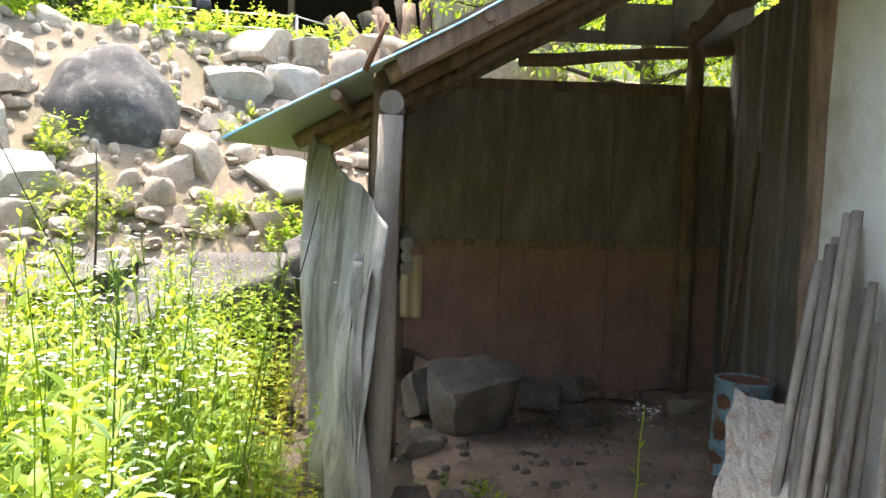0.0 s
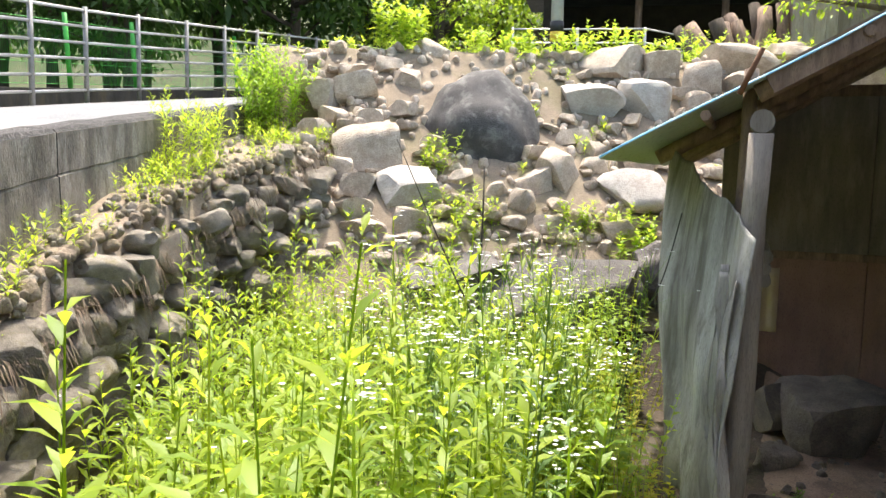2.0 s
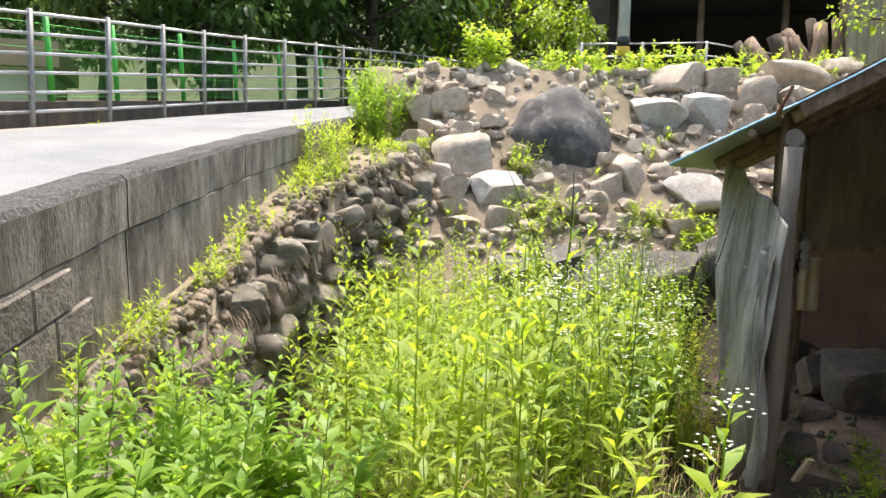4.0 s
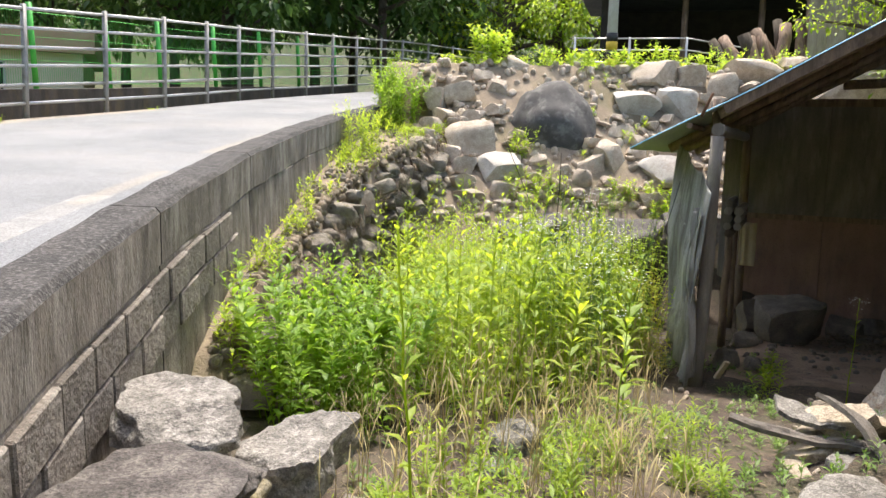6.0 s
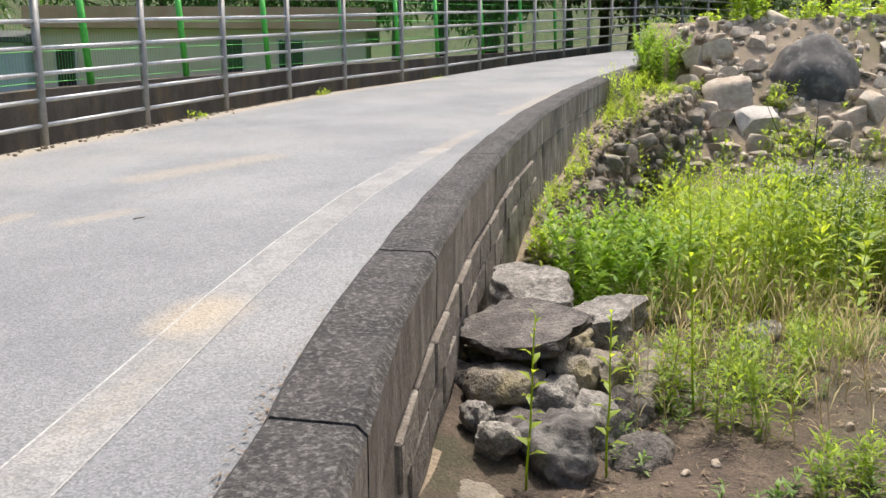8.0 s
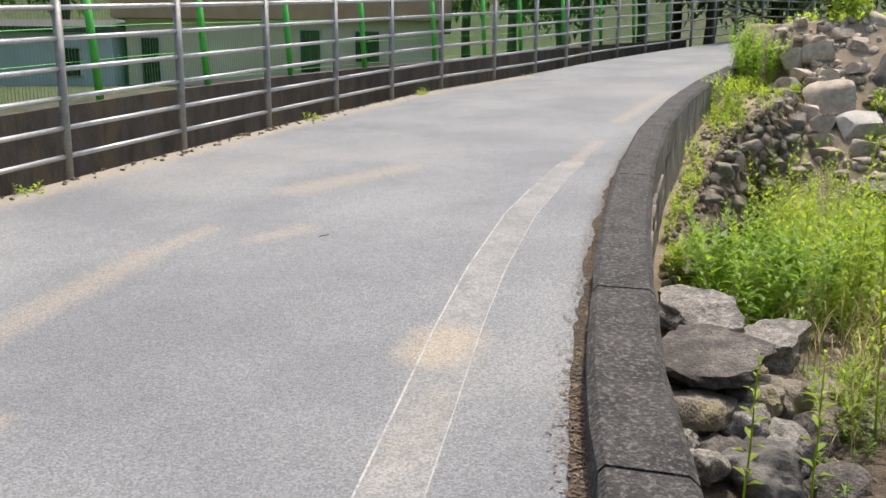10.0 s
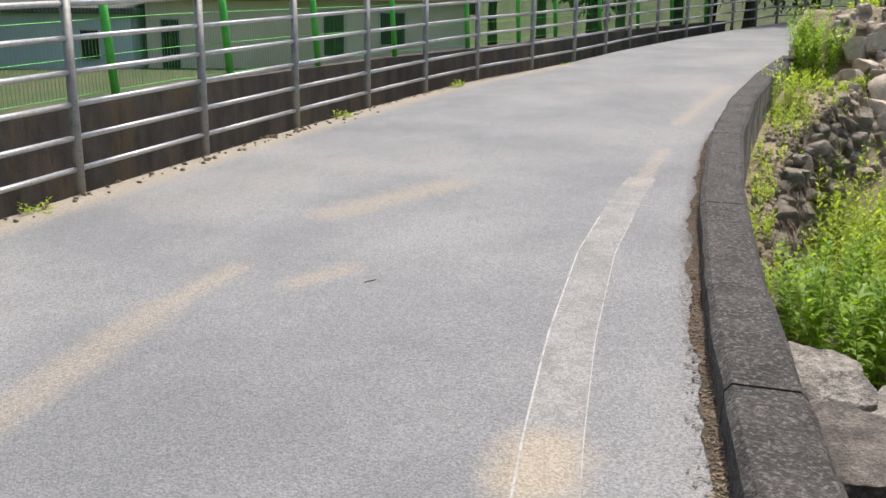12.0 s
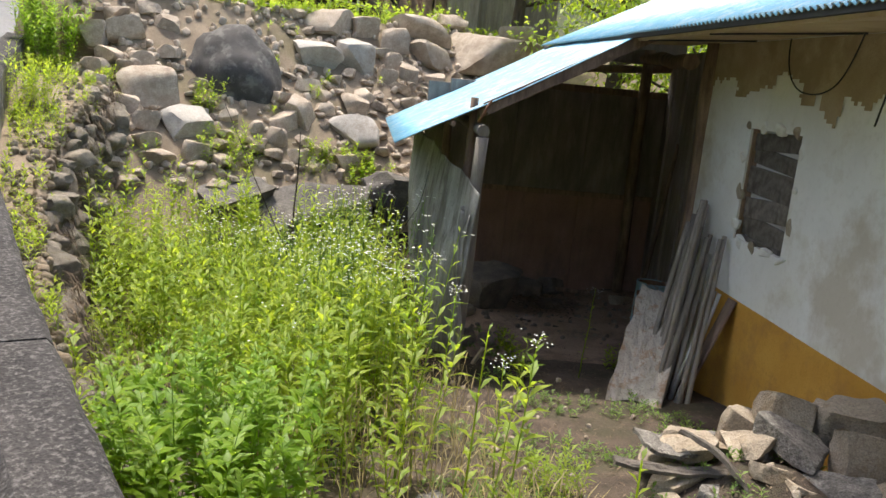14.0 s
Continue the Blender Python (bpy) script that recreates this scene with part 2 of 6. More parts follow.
L_FLEABANE = leaf_material("dull_green_daisy_leaf", (0.085, 0.17, 0.03), (0.17, 0.28, 0.045), 0.45)
L_BRIGHT = leaf_material("sunlit_shrub_leaf", (0.17, 0.30, 0.02), (0.32, 0.42, 0.035), 0.58)
L_STRAW = leaf_material("straw_blade", (0.36, 0.30, 0.14), (0.44, 0.38, 0.19), 0.35)
L_PETAL = leaf_material("white_petal", (0.72, 0.72, 0.66), (0.8, 0.8, 0.76), 0.3)
L_GOLD = leaf_material("golden_shrub_leaf", (0.32, 0.36, 0.02), (0.48, 0.47, 0.04), 0.55)


# ---------------------------------------------------------------- mesh helpers
def tri_mesh(name, v, f):
    """A mesh from an (N,3) array of points and an (M,3) or (M,4) array of corners."""
    v, f = np.asarray(v, np.float32), np.asarray(f, np.int32)
    me = bpy.data.meshes.new(name)
    k = f.shape[1]
    me.vertices.add(len(v))
    me.vertices.foreach_set("co", v.ravel())
    me.loops.add(f.size)
    me.loops.foreach_set("vertex_index", f.ravel())
    me.polygons.add(len(f))
    me.polygons.foreach_set("loop_start", np.arange(len(f), dtype=np.int32) * k)
    me.polygons.foreach_set("loop_total", np.full(len(f), k, np.int32))
    me.update(calc_edges=True)
    return me


def smooth(me):
    me.polygons.foreach_set("use_smooth", np.ones(len(me.polygons), bool))
    return me


def bm_mesh(name, bm, smoothed=False):
    me = bpy.data.meshes.new(name)
    bm.normal_update()
    bm.to_mesh(me)
    bm.free()
    return smooth(me) if smoothed else me


def part(name, me, mat, parent=None, label="", m=None):
    """One mesh object, under a thing or a part."""
    if isinstance(me, bmesh.types.BMesh):
        me = bm_mesh(name, me)
    if mat and not me.materials:
        me.materials.append(mat)
    ob = new(name, me)
    if m is not None:
        ob.matrix_basis = m
    if parent is not None:
        ob.parent = parent
    return tagged(ob, label) if label else ob


def thing(name, label, category, m=None, group="", kind=""):
    ob = new(name)
    ob.empty_display_size = 0.1
    if m is not None:
        ob.matrix_basis = m
    return tagged(ob, label, category, group, kind)


def box(sx, sy, sz, bevel=0.004, at=(0, 0, 0)):
    """A box with its base centre at `at`."""
    bm = bmesh.new()
    bmesh.ops.create_cube(bm, size=1, matrix=Matrix.Translation((at[0], at[1], at[2] + sz / 2)) @ Matrix.Diagonal((sx, sy, sz, 1)))
    if bevel:
        bmesh.ops.bevel(bm, geom=bm.edges[:], offset=bevel, segments=1, affect="EDGES")
    return bm


def rod(p, q, r0, r1=None, seg=10, wob=0.0, rings=2, seed=0):
    """A round bar or log from p to q."""
    rnd = random.Random(seed)
    p, q = Vector(p), Vector(q)
    d = (q - p)
    rot = d.to_track_quat("Z", "Y").to_matrix()
    r1 = r0 if r1 is None else r1
    v, f = [], []
    for i in range(rings + 1):
        a = i / rings
        off = Vector((rnd.uniform(-wob, wob), rnd.uniform(-wob, wob), 0)) if 0 < i < rings else Vector()
        r = r0 + (r1 - r0) * a
        for k in range(seg):
            an = 2 * math.pi * k / seg
            rr = r * (1 + rnd.uniform(-1, 1) * min(0.12, wob * 4))
            v.append(tuple(p + d * a + rot @ (Vector((math.cos(an) * rr, math.sin(an) * rr, 0)) + off)))
    for i in range(rings):
        for k in range(seg):
            a, b = i * seg + k, i * seg + (k + 1) % seg
            f.append((a, b, b + seg, a + seg))
    me = bpy.data.meshes.new("rod")
    f.append(tuple(range(seg - 1, -1, -1)))
    f.append(tuple(range(rings * seg, rings * seg + seg)))
    me.from_pydata(v, [], f)
    for poly in me.polygons[:-2]:
        poly.use_smooth = True
    return me


def rock_mesh(seed, sx, sy, sz, sub=3, cuts=9, rough=0.05, flat=0.0):
    """An angular boulder: a ball cut by planes, then roughened."""
    rnd = random.Random(seed)
    bm = bmesh.new()
    bmesh.ops.create_icosphere(bm, subdivisions=sub, radius=1.0)
    co = np.array([v.co[:] for v in bm.verts])
    axes = [(1, 0, 0), (-1, 0, 0), (0, 1, 0), (0, -1, 0), (0, 0, 1), (0, 0, -1)] if cuts > 7 else []
    for ax in axes:
        n = np.array(ax) + [rnd.gauss(0, 0.28) for _ in range(3)]
        n /= np.linalg.norm(n)
        co -= np.outer(np.maximum(co @ n - rnd.uniform(0.45, 0.65), 0), n)
    for _ in range(max(0, cuts - len(axes) // 2)):
        n = np.array([rnd.gauss(0, 1) for _ in range(3)])
        n /= np.linalg.norm(n)
        d = rnd.uniform(0.6, 0.82)
        over = co @ n - d
        co -= np.outer(np.maximum(over, 0), n)
    if flat:
        co[:, 2] = np.clip(co[:, 2], -flat, flat)
    ext = co.max(0) - co.min(0)
    off = Vector((seed * 1.7, seed * 0.3, 0))
    co = (co - (co.max(0) + co.min(0)) / 2) / ext
    size = np.array([sx, sy, sz])
    small = min(sx, sy, sz)
    for v, c in zip(bm.verts, co):
        p = Vector(c * size)
        k = noise.noise(p * (2.2 / max(small, 0.1)) + off) + 0.5 * noise.noise(p * (6 / max(small, 0.1)) + off)
        v.co = p + p.normalized() * k * small * rough
    bmesh.ops.smooth_vert(bm, verts=bm.verts[:], factor=0.22, use_axis_x=True, use_axis_y=True, use_axis_z=True)
    me = bm_mesh("rock", bm, True)
    me.set_sharp_from_angle(angle=radians(34))
    return me


def soft_stone(seed, sx, sy, sz, sub=4, power=3.0, chips=5, slab=False):
    """A weathered field stone: an uneven rounded block with a few chipped faces."""
    rnd = random.Random(seed)
    bm = bmesh.new()
    bmesh.ops.create_icosphere(bm, subdivisions=sub, radius=1.0)
    co = np.array([v.co[:] for v in bm.verts])
    co /= (np.abs(co) ** power).sum(1, keepdims=True) ** (1 / power)
    co[:, 2] += 0.12 * rnd.uniform(-1, 1) * co[:, 0] + 0.12 * rnd.uniform(-1, 1) * co[:, 1]
    for _ in range(chips):
        n = np.array([rnd.gauss(0, 1), rnd.gauss(0, 1), rnd.gauss(0, 0.08 if slab else 0.6)])
        n /= np.linalg.norm(n)
        co -= np.outer(np.maximum(co @ n - rnd.uniform(0.72, 0.98), 0), n) * (1.0 if slab else 0.9)
    off = Vector((seed * 1.3, seed * 0.7, 2.0))
    half = np.array([sx, sy, sz]) / 2
    mean = (sx + sy) / 2
    for v, c in zip(bm.verts, co):
        around = 1 + 0.2 * noise.noise(Vector((c[0], c[1], 0)) * 1.5 + off) + (0.09 * noise.noise(Vector((c[0], c[1], 0.3 * c[2])) * 5 + off) if slab else 0)
        p = Vector((c[0] * around * half[0], c[1] * around * half[1], c[2] * half[2]))
        k = noise.noise(p * (5 / mean) + off) + 0.5 * noise.noise(p * (12 / mean) + off) + 0.25 * noise.noise(p * (28 / mean) + off)
        v.co = p + Vector((c[0], c[1], c[2])).normalized() * k * min(sz, mean) * 0.11
    me = bm_mesh("stone", bm, True)
    me.set_sharp_from_angle(angle=radians(50))
    return me


def leaf_arrays(base, d, L, W, droop=0.15):
    """Points and triangles of many folded leaves."""
    base, d = np.asarray(base), np.asarray(d)
    L, W = np.asarray(L)[:, None], np.asarray(W)[:, None]
    d = d / np.linalg.norm(d, axis=1, keepdims=True)
    side = np.cross(d, [0, 0, 1.0]) + 1e-4
    side /= np.linalg.norm(side, axis=1, keepdims=True)
    nrm = np.cross(side, d)
    down = np.array([0, 0, -1.0])
    mid = base + d * L * 0.45
    tip = base + d * L + down * L * droop
    v = np.stack([base, mid + side * W / 2 + nrm * W * 0.12, mid, mid - side * W / 2 + nrm * W * 0.12, tip], 1).reshape(-1, 3)
    k = np.arange(len(base))[:, None, None] * 5
    f = (k + np.array([[0, 1, 2], [0, 2, 3], [2, 1, 4], [3, 2, 4]])[None]).reshape(-1, 3)
    return v, f


def stem_arrays(p0, p1, r):
    """Three-sided stems from p0 to p1."""
    p0, p1, r = np.asarray(p0), np.asarray(p1), np.asarray(r)[:, None]
    a = np.array([[1, 0, 0], [-0.5, 0.87, 0], [-0.5, -0.87, 0]])
    v = np.concatenate([p0[:, None] + a[None] * r[:, None], p1[:, None] + a[None] * r[:, None] * 0.4], 1).reshape(-1, 3)
    k = np.arange(len(p0))[:, None, None] * 6
    f = (k + np.array([[0, 1, 4], [0, 4, 3], [1, 2, 5], [1, 5, 4], [2, 0, 3], [2, 3, 5]])[None]).reshape(-1, 3)
    return v, f


def joined(*pairs):
    vs, fs, n = [], [], 0
    for v, f in pairs:
        vs.append(v)
        fs.append(np.asarray(f) + n)
        n += len(v)
    return np.concatenate(vs), np.concatenate(fs)


# ---------------------------------------------------------------- lines of the plan
def curve_x(keys):
    ys, xs = np.array([k[1] for k in keys]), np.array([k[0] for k in keys])
    fine = np.linspace(ys[0], ys[-1], 600)
    x = np.interp(fine, ys, xs)
    ker = np.hanning(25)
    ker /= ker.sum()
    pad = np.concatenate([np.full(12, x[0]) + (fine[1] - fine[0]) * np.arange(-12, 0) * (x[1] - x[0]) / (fine[1] - fine[0]), x, np.full(12, x[-1]) + np.arange(1, 13) * (x[-1] - x[-2])])
    x = np.convolve(pad, ker, "valid")
    return lambda y: np.interp(y, fine, x)


par_out = curve_x([(-1.3, -5.5), (-1.53, -3.6), (-1.68, -2.75), (-1.76, -2.0), (-1.87, -0.7), (-1.94, 1.0), (-1.93, 3.2), (-1.75, 5.6), (-1.4, 8.2), (-0.95, 10.6), (0.0, 14)])
fence_x = curve_x([(-7.6, -14), (-7.45, -4), (-7.21, 0.56), (-7.07, 2.16), (-6.9, 3.76), (-6.68, 5.36), (-6.43, 6.95), (-6.1, 8.53), (-5.45, 10.1), (-4.85, 11.9), (-4.45, 13.6), (-4.1, 15.4), (-3.2, 17.5), (-2.1, 20.5), (-0.5, 24), (3, 29), (8, 33)])
stone_x = curve_x([(-1.75, -1), (-1.6, 1.2), (-1.45, 3.6), (-1.35, 4.7), (-1.0, 6.4), (-0.4, 8.2), (0.1, 9.5), (0.3, 11)])
PAR_W, PAR_H = 0.29, 0.16


def road_z(x, y):
    return 0.938 + 0.107 * (np.minimum(y, 24) + 2.14) + 0.05 * np.maximum(y - 24, 0) + 0.015 * (x + 2.73)


def par_in(y):
    return par_out(y) - PAR_W


def ground_z(x, y):
    x, y = np.asarray(x, float), np.asarray(y, float)
    yard = np.clip(0.173 - 0.05 * x - 0.127 * y, -0.42, np.interp(y, [-3.4, -2.2], [0.42, 0.2]))
    slope = np.clip(1.15 + 0.85 * (y - 8.5), -1, 3.3)
    slope = np.where(y > 11, 3.3 + 0.055 * (np.minimum(y, 26) - 11), slope)
    z = np.maximum(yard, slope)
    # ledge of rubble between the road's edge and the stacked stones
    ledge = np.interp(y, [0.8, 2.2, 3.6, 6.4, 9.5, 12], [0.3, 0.72, 0.88, 1.48, 2.02, 2.3])
    side = np.clip((stone_x(y) - x) / 0.14, 0, 1)
    on = np.clip((y - 0.8) / 0.5, 0, 1) * np.clip((11.5 - y) / 1.5, 0, 1)
    z = np.where(y < 11.5, z * (1 - side * on) + np.maximum(ledge, z * (y > 10.5)) * side * on, z)
    # heap of soil under the near stones
    heap = 0.3 * np.exp(-((x + 1.95) / 0.36) ** 2 - ((y + 1.0) / 1.3) ** 2)
    z = z + heap + 0.3 * np.exp(-((x - 2.0) / 0.6) ** 2 - ((y - 0.1) / 0.6) ** 2)
    # under and behind the road
    r = road_z(x, y) - 0.12
    edge = np.where(y < 11, par_out(y) - 0.1, np.interp(y, [11, 14, 17.5, 20.5, 23, 25], [-0.3, 0.9, 2.7, 5.8, 10.5, 60]))
    t = np.clip((edge - x) / np.where(y < 11, 0.12, 0.8), 0, 1)
    z = z * (1 - t) + r * t
    near = np.clip((-3.6 - y) / 0.9, 0, 1)
    z = z * (1 - near) + np.minimum(r, np.maximum(z, r - 0.1)) * near * np.clip((3 - x) / 2, 0, 1) + z * near * (1 - np.clip((3 - x) / 2, 0, 1))
    # stream bed beyond the railing, then the yards over there
    fx = fence_x(y)
    w = np.clip((fx - 0.15 - x) / 0.3, 0, 1)
    z = z * (1 - w) + (r - 1.3) * w
    w2 = np.clip((fx - 2.1 - x) / 0.2, 0, 1)
    far = np.where(y < 30, 1.3 + 0.04 * np.maximum(y, 0), z)
    z = z * (1 - w2) + far * w2
    # wooded hills around
    hill = np.clip((np.hypot(x - 0, y - 5) - 48) / 60, 0, 1)
    z = z + 34 * hill * hill * (3 - 2 * hill)
    return z


def bumps(x, y):
    """Small unevenness of open ground."""
    return np.array([0.05 * noise.noise((a * 1.3, b * 1.3, 0)) + 0.025 * noise.noise((a * 4.5, b * 4.5, 3)) for a, b in zip(np.ravel(x), np.ravel(y))]).reshape(np.shape(x))


# ---------------------------------------------------------------- ground, road, parapet
gx = np.concatenate([[-420, -300, -200, -140, -100, -80, -65, -54, -46, -40, -34, -28, -24, -20, -16, -13], np.arange(-11, -2.6, 0.3), np.arange(-2.6, 6.0, 0.1), np.arange(6.0, 11, 0.35), [12, 14, 17, 20, 25, 30, 36, 44, 52, 60, 70, 85, 110, 160, 250, 420]])
gy = np.concatenate([[-420, -250, -150, -100, -80, -60, -45, -35, -27, -20, -16, -13], np.arange(-11, -5, 0.3), np.arange(-5, 12.5, 0.1), np.arange(12.5, 26, 0.5), [28, 31, 35, 40, 46, 52, 60, 70, 85, 110, 160, 250, 420]])
X, Y = np.meshgrid(gx, gy)
Z = ground_z(X, Y) + bumps(X, Y)
nx, ny = len(gx), len(gy)
ii = (np.arange(ny - 1)[:, None] * nx + np.arange(nx - 1)[None]).ravel()
ground = part("ground", smooth(tri_mesh("ground", np.stack([X, Y, Z], -1).reshape(-1, 3), np.stack([ii, ii + 1, ii + 1 + nx, ii + nx], 1))), M_SOIL)
gme = ground.data
gme.materials.append(M_YARDSOIL)
gme.materials.append(M_GRASSGROUND)
cx, cy = (X[:-1, :-1] + X[1:, 1:]).ravel() / 2, (Y[:-1, :-1] + Y[1:, 1:]).ravel() / 2
wild = (cx < fence_x(cy) - 1.0) | (cy > 13) | (np.hypot(cx, cy) > 16)
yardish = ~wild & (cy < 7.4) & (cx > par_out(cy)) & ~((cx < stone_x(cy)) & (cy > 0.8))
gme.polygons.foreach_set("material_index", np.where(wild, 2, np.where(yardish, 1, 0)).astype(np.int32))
tagged(ground, "dry brown soil of the yard, bank and hillside", "ground", kind="structure")


def ground_at(x, y):
    return float(ground_z(x, y)) + 0.05 * noise.noise((x * 1.3, y * 1.3, 0)) + 0.025 * noise.noise((x * 4.5, y * 4.5, 3))


def strip(name, left, right, ys, zoff, mat, across=8, thick=0.0):
    """A ribbon of road between two lines; they give x for y, or points."""
    v = []
    for i, y in enumerate(ys):
        (lx, ly), (rx, ry) = left(y), right(y)
        for k in range(across + 1):
            a = k / across
            x, yy = lx + (rx - lx) * a, ly + (ry - ly) * a
            v.append((x, yy, float(road_z(x, yy)) + zoff))
    n = across + 1
    i = (np.arange(len(ys) - 1)[:, None] * n + np.arange(across)[None]).ravel()
    return tri_mesh(name, v, np.stack([i, i + 1, i + 1 + n, i + n], 1))


FAR_R = [(-1.0, 10.9), (-0.1, 14), (1.6, 17.5), (4.6, 20.5), (9, 23), (16, 25)]
FAR_L = [(float(fence_x(10.9)) + 0.05, 10.9), (-4.3, 14), (-3.1, 17.5), (-1.0, 22.5), (3, 28.5), (11, 34)]
road_y = np.concatenate([np.linspace(-14, -5.2, 20), np.linspace(-5.1, 4, 110), np.linspace(4.1, 10.9, 45)])
near_road = strip("road", lambda y: (float(fence_x(y)) + 0.02, y), lambda y: (float(par_in(max(y, -5.2))) + 0.02 + max(0, -3.9 - y) * 0.9, y), road_y, 0, M_ASPHALT, 56)
STREAKS = [(-4.74, -2.97, -4.81, -2.32, 0.13), (-4.81, -2.32, -4.87, -1.44, 0.14), (-4.87, -1.44, -4.82, -0.81, 0.1), (-4.34, -0.97, -4.15, -0.67, 0.1), (-4.08, -3.66, -4.07, -3.44, 0.1), (-4.77, 0.44, -4.21, 1.42, 0.2), (-2.72, 1.6, -2.62, 3.06, 0.07), (-2.57, 4.5, -2.1, 7.8, 0.1)]


def sandiness(co):
    """How much ochre dust lies at a place of the road: streaks, the heap's rim and the far verge."""
    x, y = co[:, 0], co[:, 1]
    out = 0.95 * np.exp(-((x - fence_x(y) - 0.1) / 0.36) ** 2)
    for ax, ay, bx, by, r in STREAKS:
        dx, dy = bx - ax, by - ay
        t = np.clip(((x - ax) * dx + (y - ay) * dy) / (dx * dx + dy * dy), 0, 1)
        out = np.maximum(out, 0.6 * np.exp(-(((x - ax - t * dx) ** 2 + (y - ay - t * dy) ** 2) / (1.5 * r) ** 2)))
    out = np.maximum(out, 0.95 * np.exp(-(((x + 2.64) / 0.2) ** 2 + ((y + 2.36) / 0.26) ** 4)))
    return np.maximum(out, 0.45 * np.exp(-(((x + 2.5) / 0.14) ** 2 + ((y + 3.1) / 0.6) ** 2)))


def add_sand(me):
    co = np.empty(len(me.vertices) * 3, np.float32)
    me.vertices.foreach_get("co", co)
    me.attributes.new("sand", "FLOAT", "POINT").data.foreach_set("value", sandiness(co.reshape(-1, 3)).astype(np.float32))
    return me


road = tagged(part("road", smooth(add_sand(near_road)), M_ASPHALT), "sun-bleached grey concrete lane climbing between railing and parapet", "road", kind="structure")


def along(pts):
    c = np.array(pts)
    return lambda s: (float(np.interp(s, range(len(c)), c[:, 0])), float(np.interp(s, range(len(c)), c[:, 1])))


part("road", smooth(strip("road", along(FAR_L), along(FAR_R), np.linspace(0, 5, 40), 0.001, M_ASPHALT)), M_ASPHALT, road)

line_l = curve_x([(-2.45, -4.4), (-2.58, -3.4), (-2.64, -2.92), (-2.74, -2.16), (-2.83, -1.29), (-2.9, -0.07), (-2.87, 1.25), (-2.75, 3)])
line_me = strip("line", lambda y: (float(line_l(y)), y), lambda y: (float(line_l(y)) + 0.23, y), np.linspace(-4.4, 1.9, 70), 0.0015, M_LINE, 3)
tagged(part("white_line", add_sand(line_me), M_LINE, road), "faded white edge line worn into the road")


for off in (0.0, 0.222):
    edge_me = strip("line_edge", lambda y: (float(line_l(y)) + off, y), lambda y: (float(line_l(y)) + off + (0.004 if off else 0.009), y), np.linspace(-4.4, 0.7, 50), 0.003, M_LINEEDGE, 1)
    part("line_edge", edge_me, M_LINEEDGE, road)
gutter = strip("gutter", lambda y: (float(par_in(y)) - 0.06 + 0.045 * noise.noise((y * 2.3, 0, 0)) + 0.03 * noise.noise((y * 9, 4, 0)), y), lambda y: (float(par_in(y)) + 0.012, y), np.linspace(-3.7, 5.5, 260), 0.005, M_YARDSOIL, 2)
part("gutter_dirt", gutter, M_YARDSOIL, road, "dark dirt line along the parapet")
twig = part("twig", rod((-3.95, -0.88, 1.062), (-3.9, -0.83, 1.072), 0.004, 0.003, 5, 0.004, 3, 2), M_TRUNK)
tagged(twig, "small dark twig lying on the road", "twig")


def parapet_section(y0, y1, n, name, label):
    """A length of low kerb wall: worn cap, and an outer face with a board line."""
    ys = np.linspace(y0, y1, n)
    prof = []
    for y in ys:
        xo, xi = float(par_out(y)), float(par_in(y))
        top = float(road_z(xo, y)) + PAR_H
        low = min(float(ground_z(xo + 0.25, y)) - 0.25, top - 0.4)
        j = lambda k: 0.013 * noise.noise((y * 3.1, k * 2.7, 1.0))
        prof.append([(xi + j(0), y, top - PAR_H - 0.1), (xi + j(1), y, top - 0.03), (xi + 0.03, y, top + j(2)), (xo - 0.03, y, top + j(3)), (xo + j(4), y, top - 0.03), (xo + j(5), y, top - 0.3 + j(9)), (xo - 0.012, y, top - 0.306 + j(9)), (xo - 0.012, y, top - 0.312 + j(9)), (xo - 0.006 + j(6), y, top - 0.322 + j(9)), (xo + 0.02 + j(7), y, min(top - 0.5, low))])
    k = len(prof[0])
    v = [p for row in prof for p in row]
    f = []
    for i in range(n - 1):
        for q in range(k - 1):
            f.append((i * k + q, i * k + q + 1, (i + 1) * k + q + 1, (i + 1) * k + q))
    me = bpy.data.meshes.new(name)
    me.from_pydata(v, [], f + [tuple(range(k - 1, -1, -1)), tuple((n - 1) * k + q for q in range(k))])
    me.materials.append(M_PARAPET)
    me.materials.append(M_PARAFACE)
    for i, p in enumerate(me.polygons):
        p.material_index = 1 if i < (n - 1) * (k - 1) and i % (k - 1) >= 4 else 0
    me.update()
    return me


parapet = thing("parapet", "low weathered concrete kerb wall along the road edge", "parapet", kind="structure")
joints = [-3.8, -3.42, -1.93, 0.6, 3.1, 5.6, 8.1, 10.6]
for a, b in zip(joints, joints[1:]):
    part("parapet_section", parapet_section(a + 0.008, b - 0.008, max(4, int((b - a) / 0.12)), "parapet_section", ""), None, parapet)


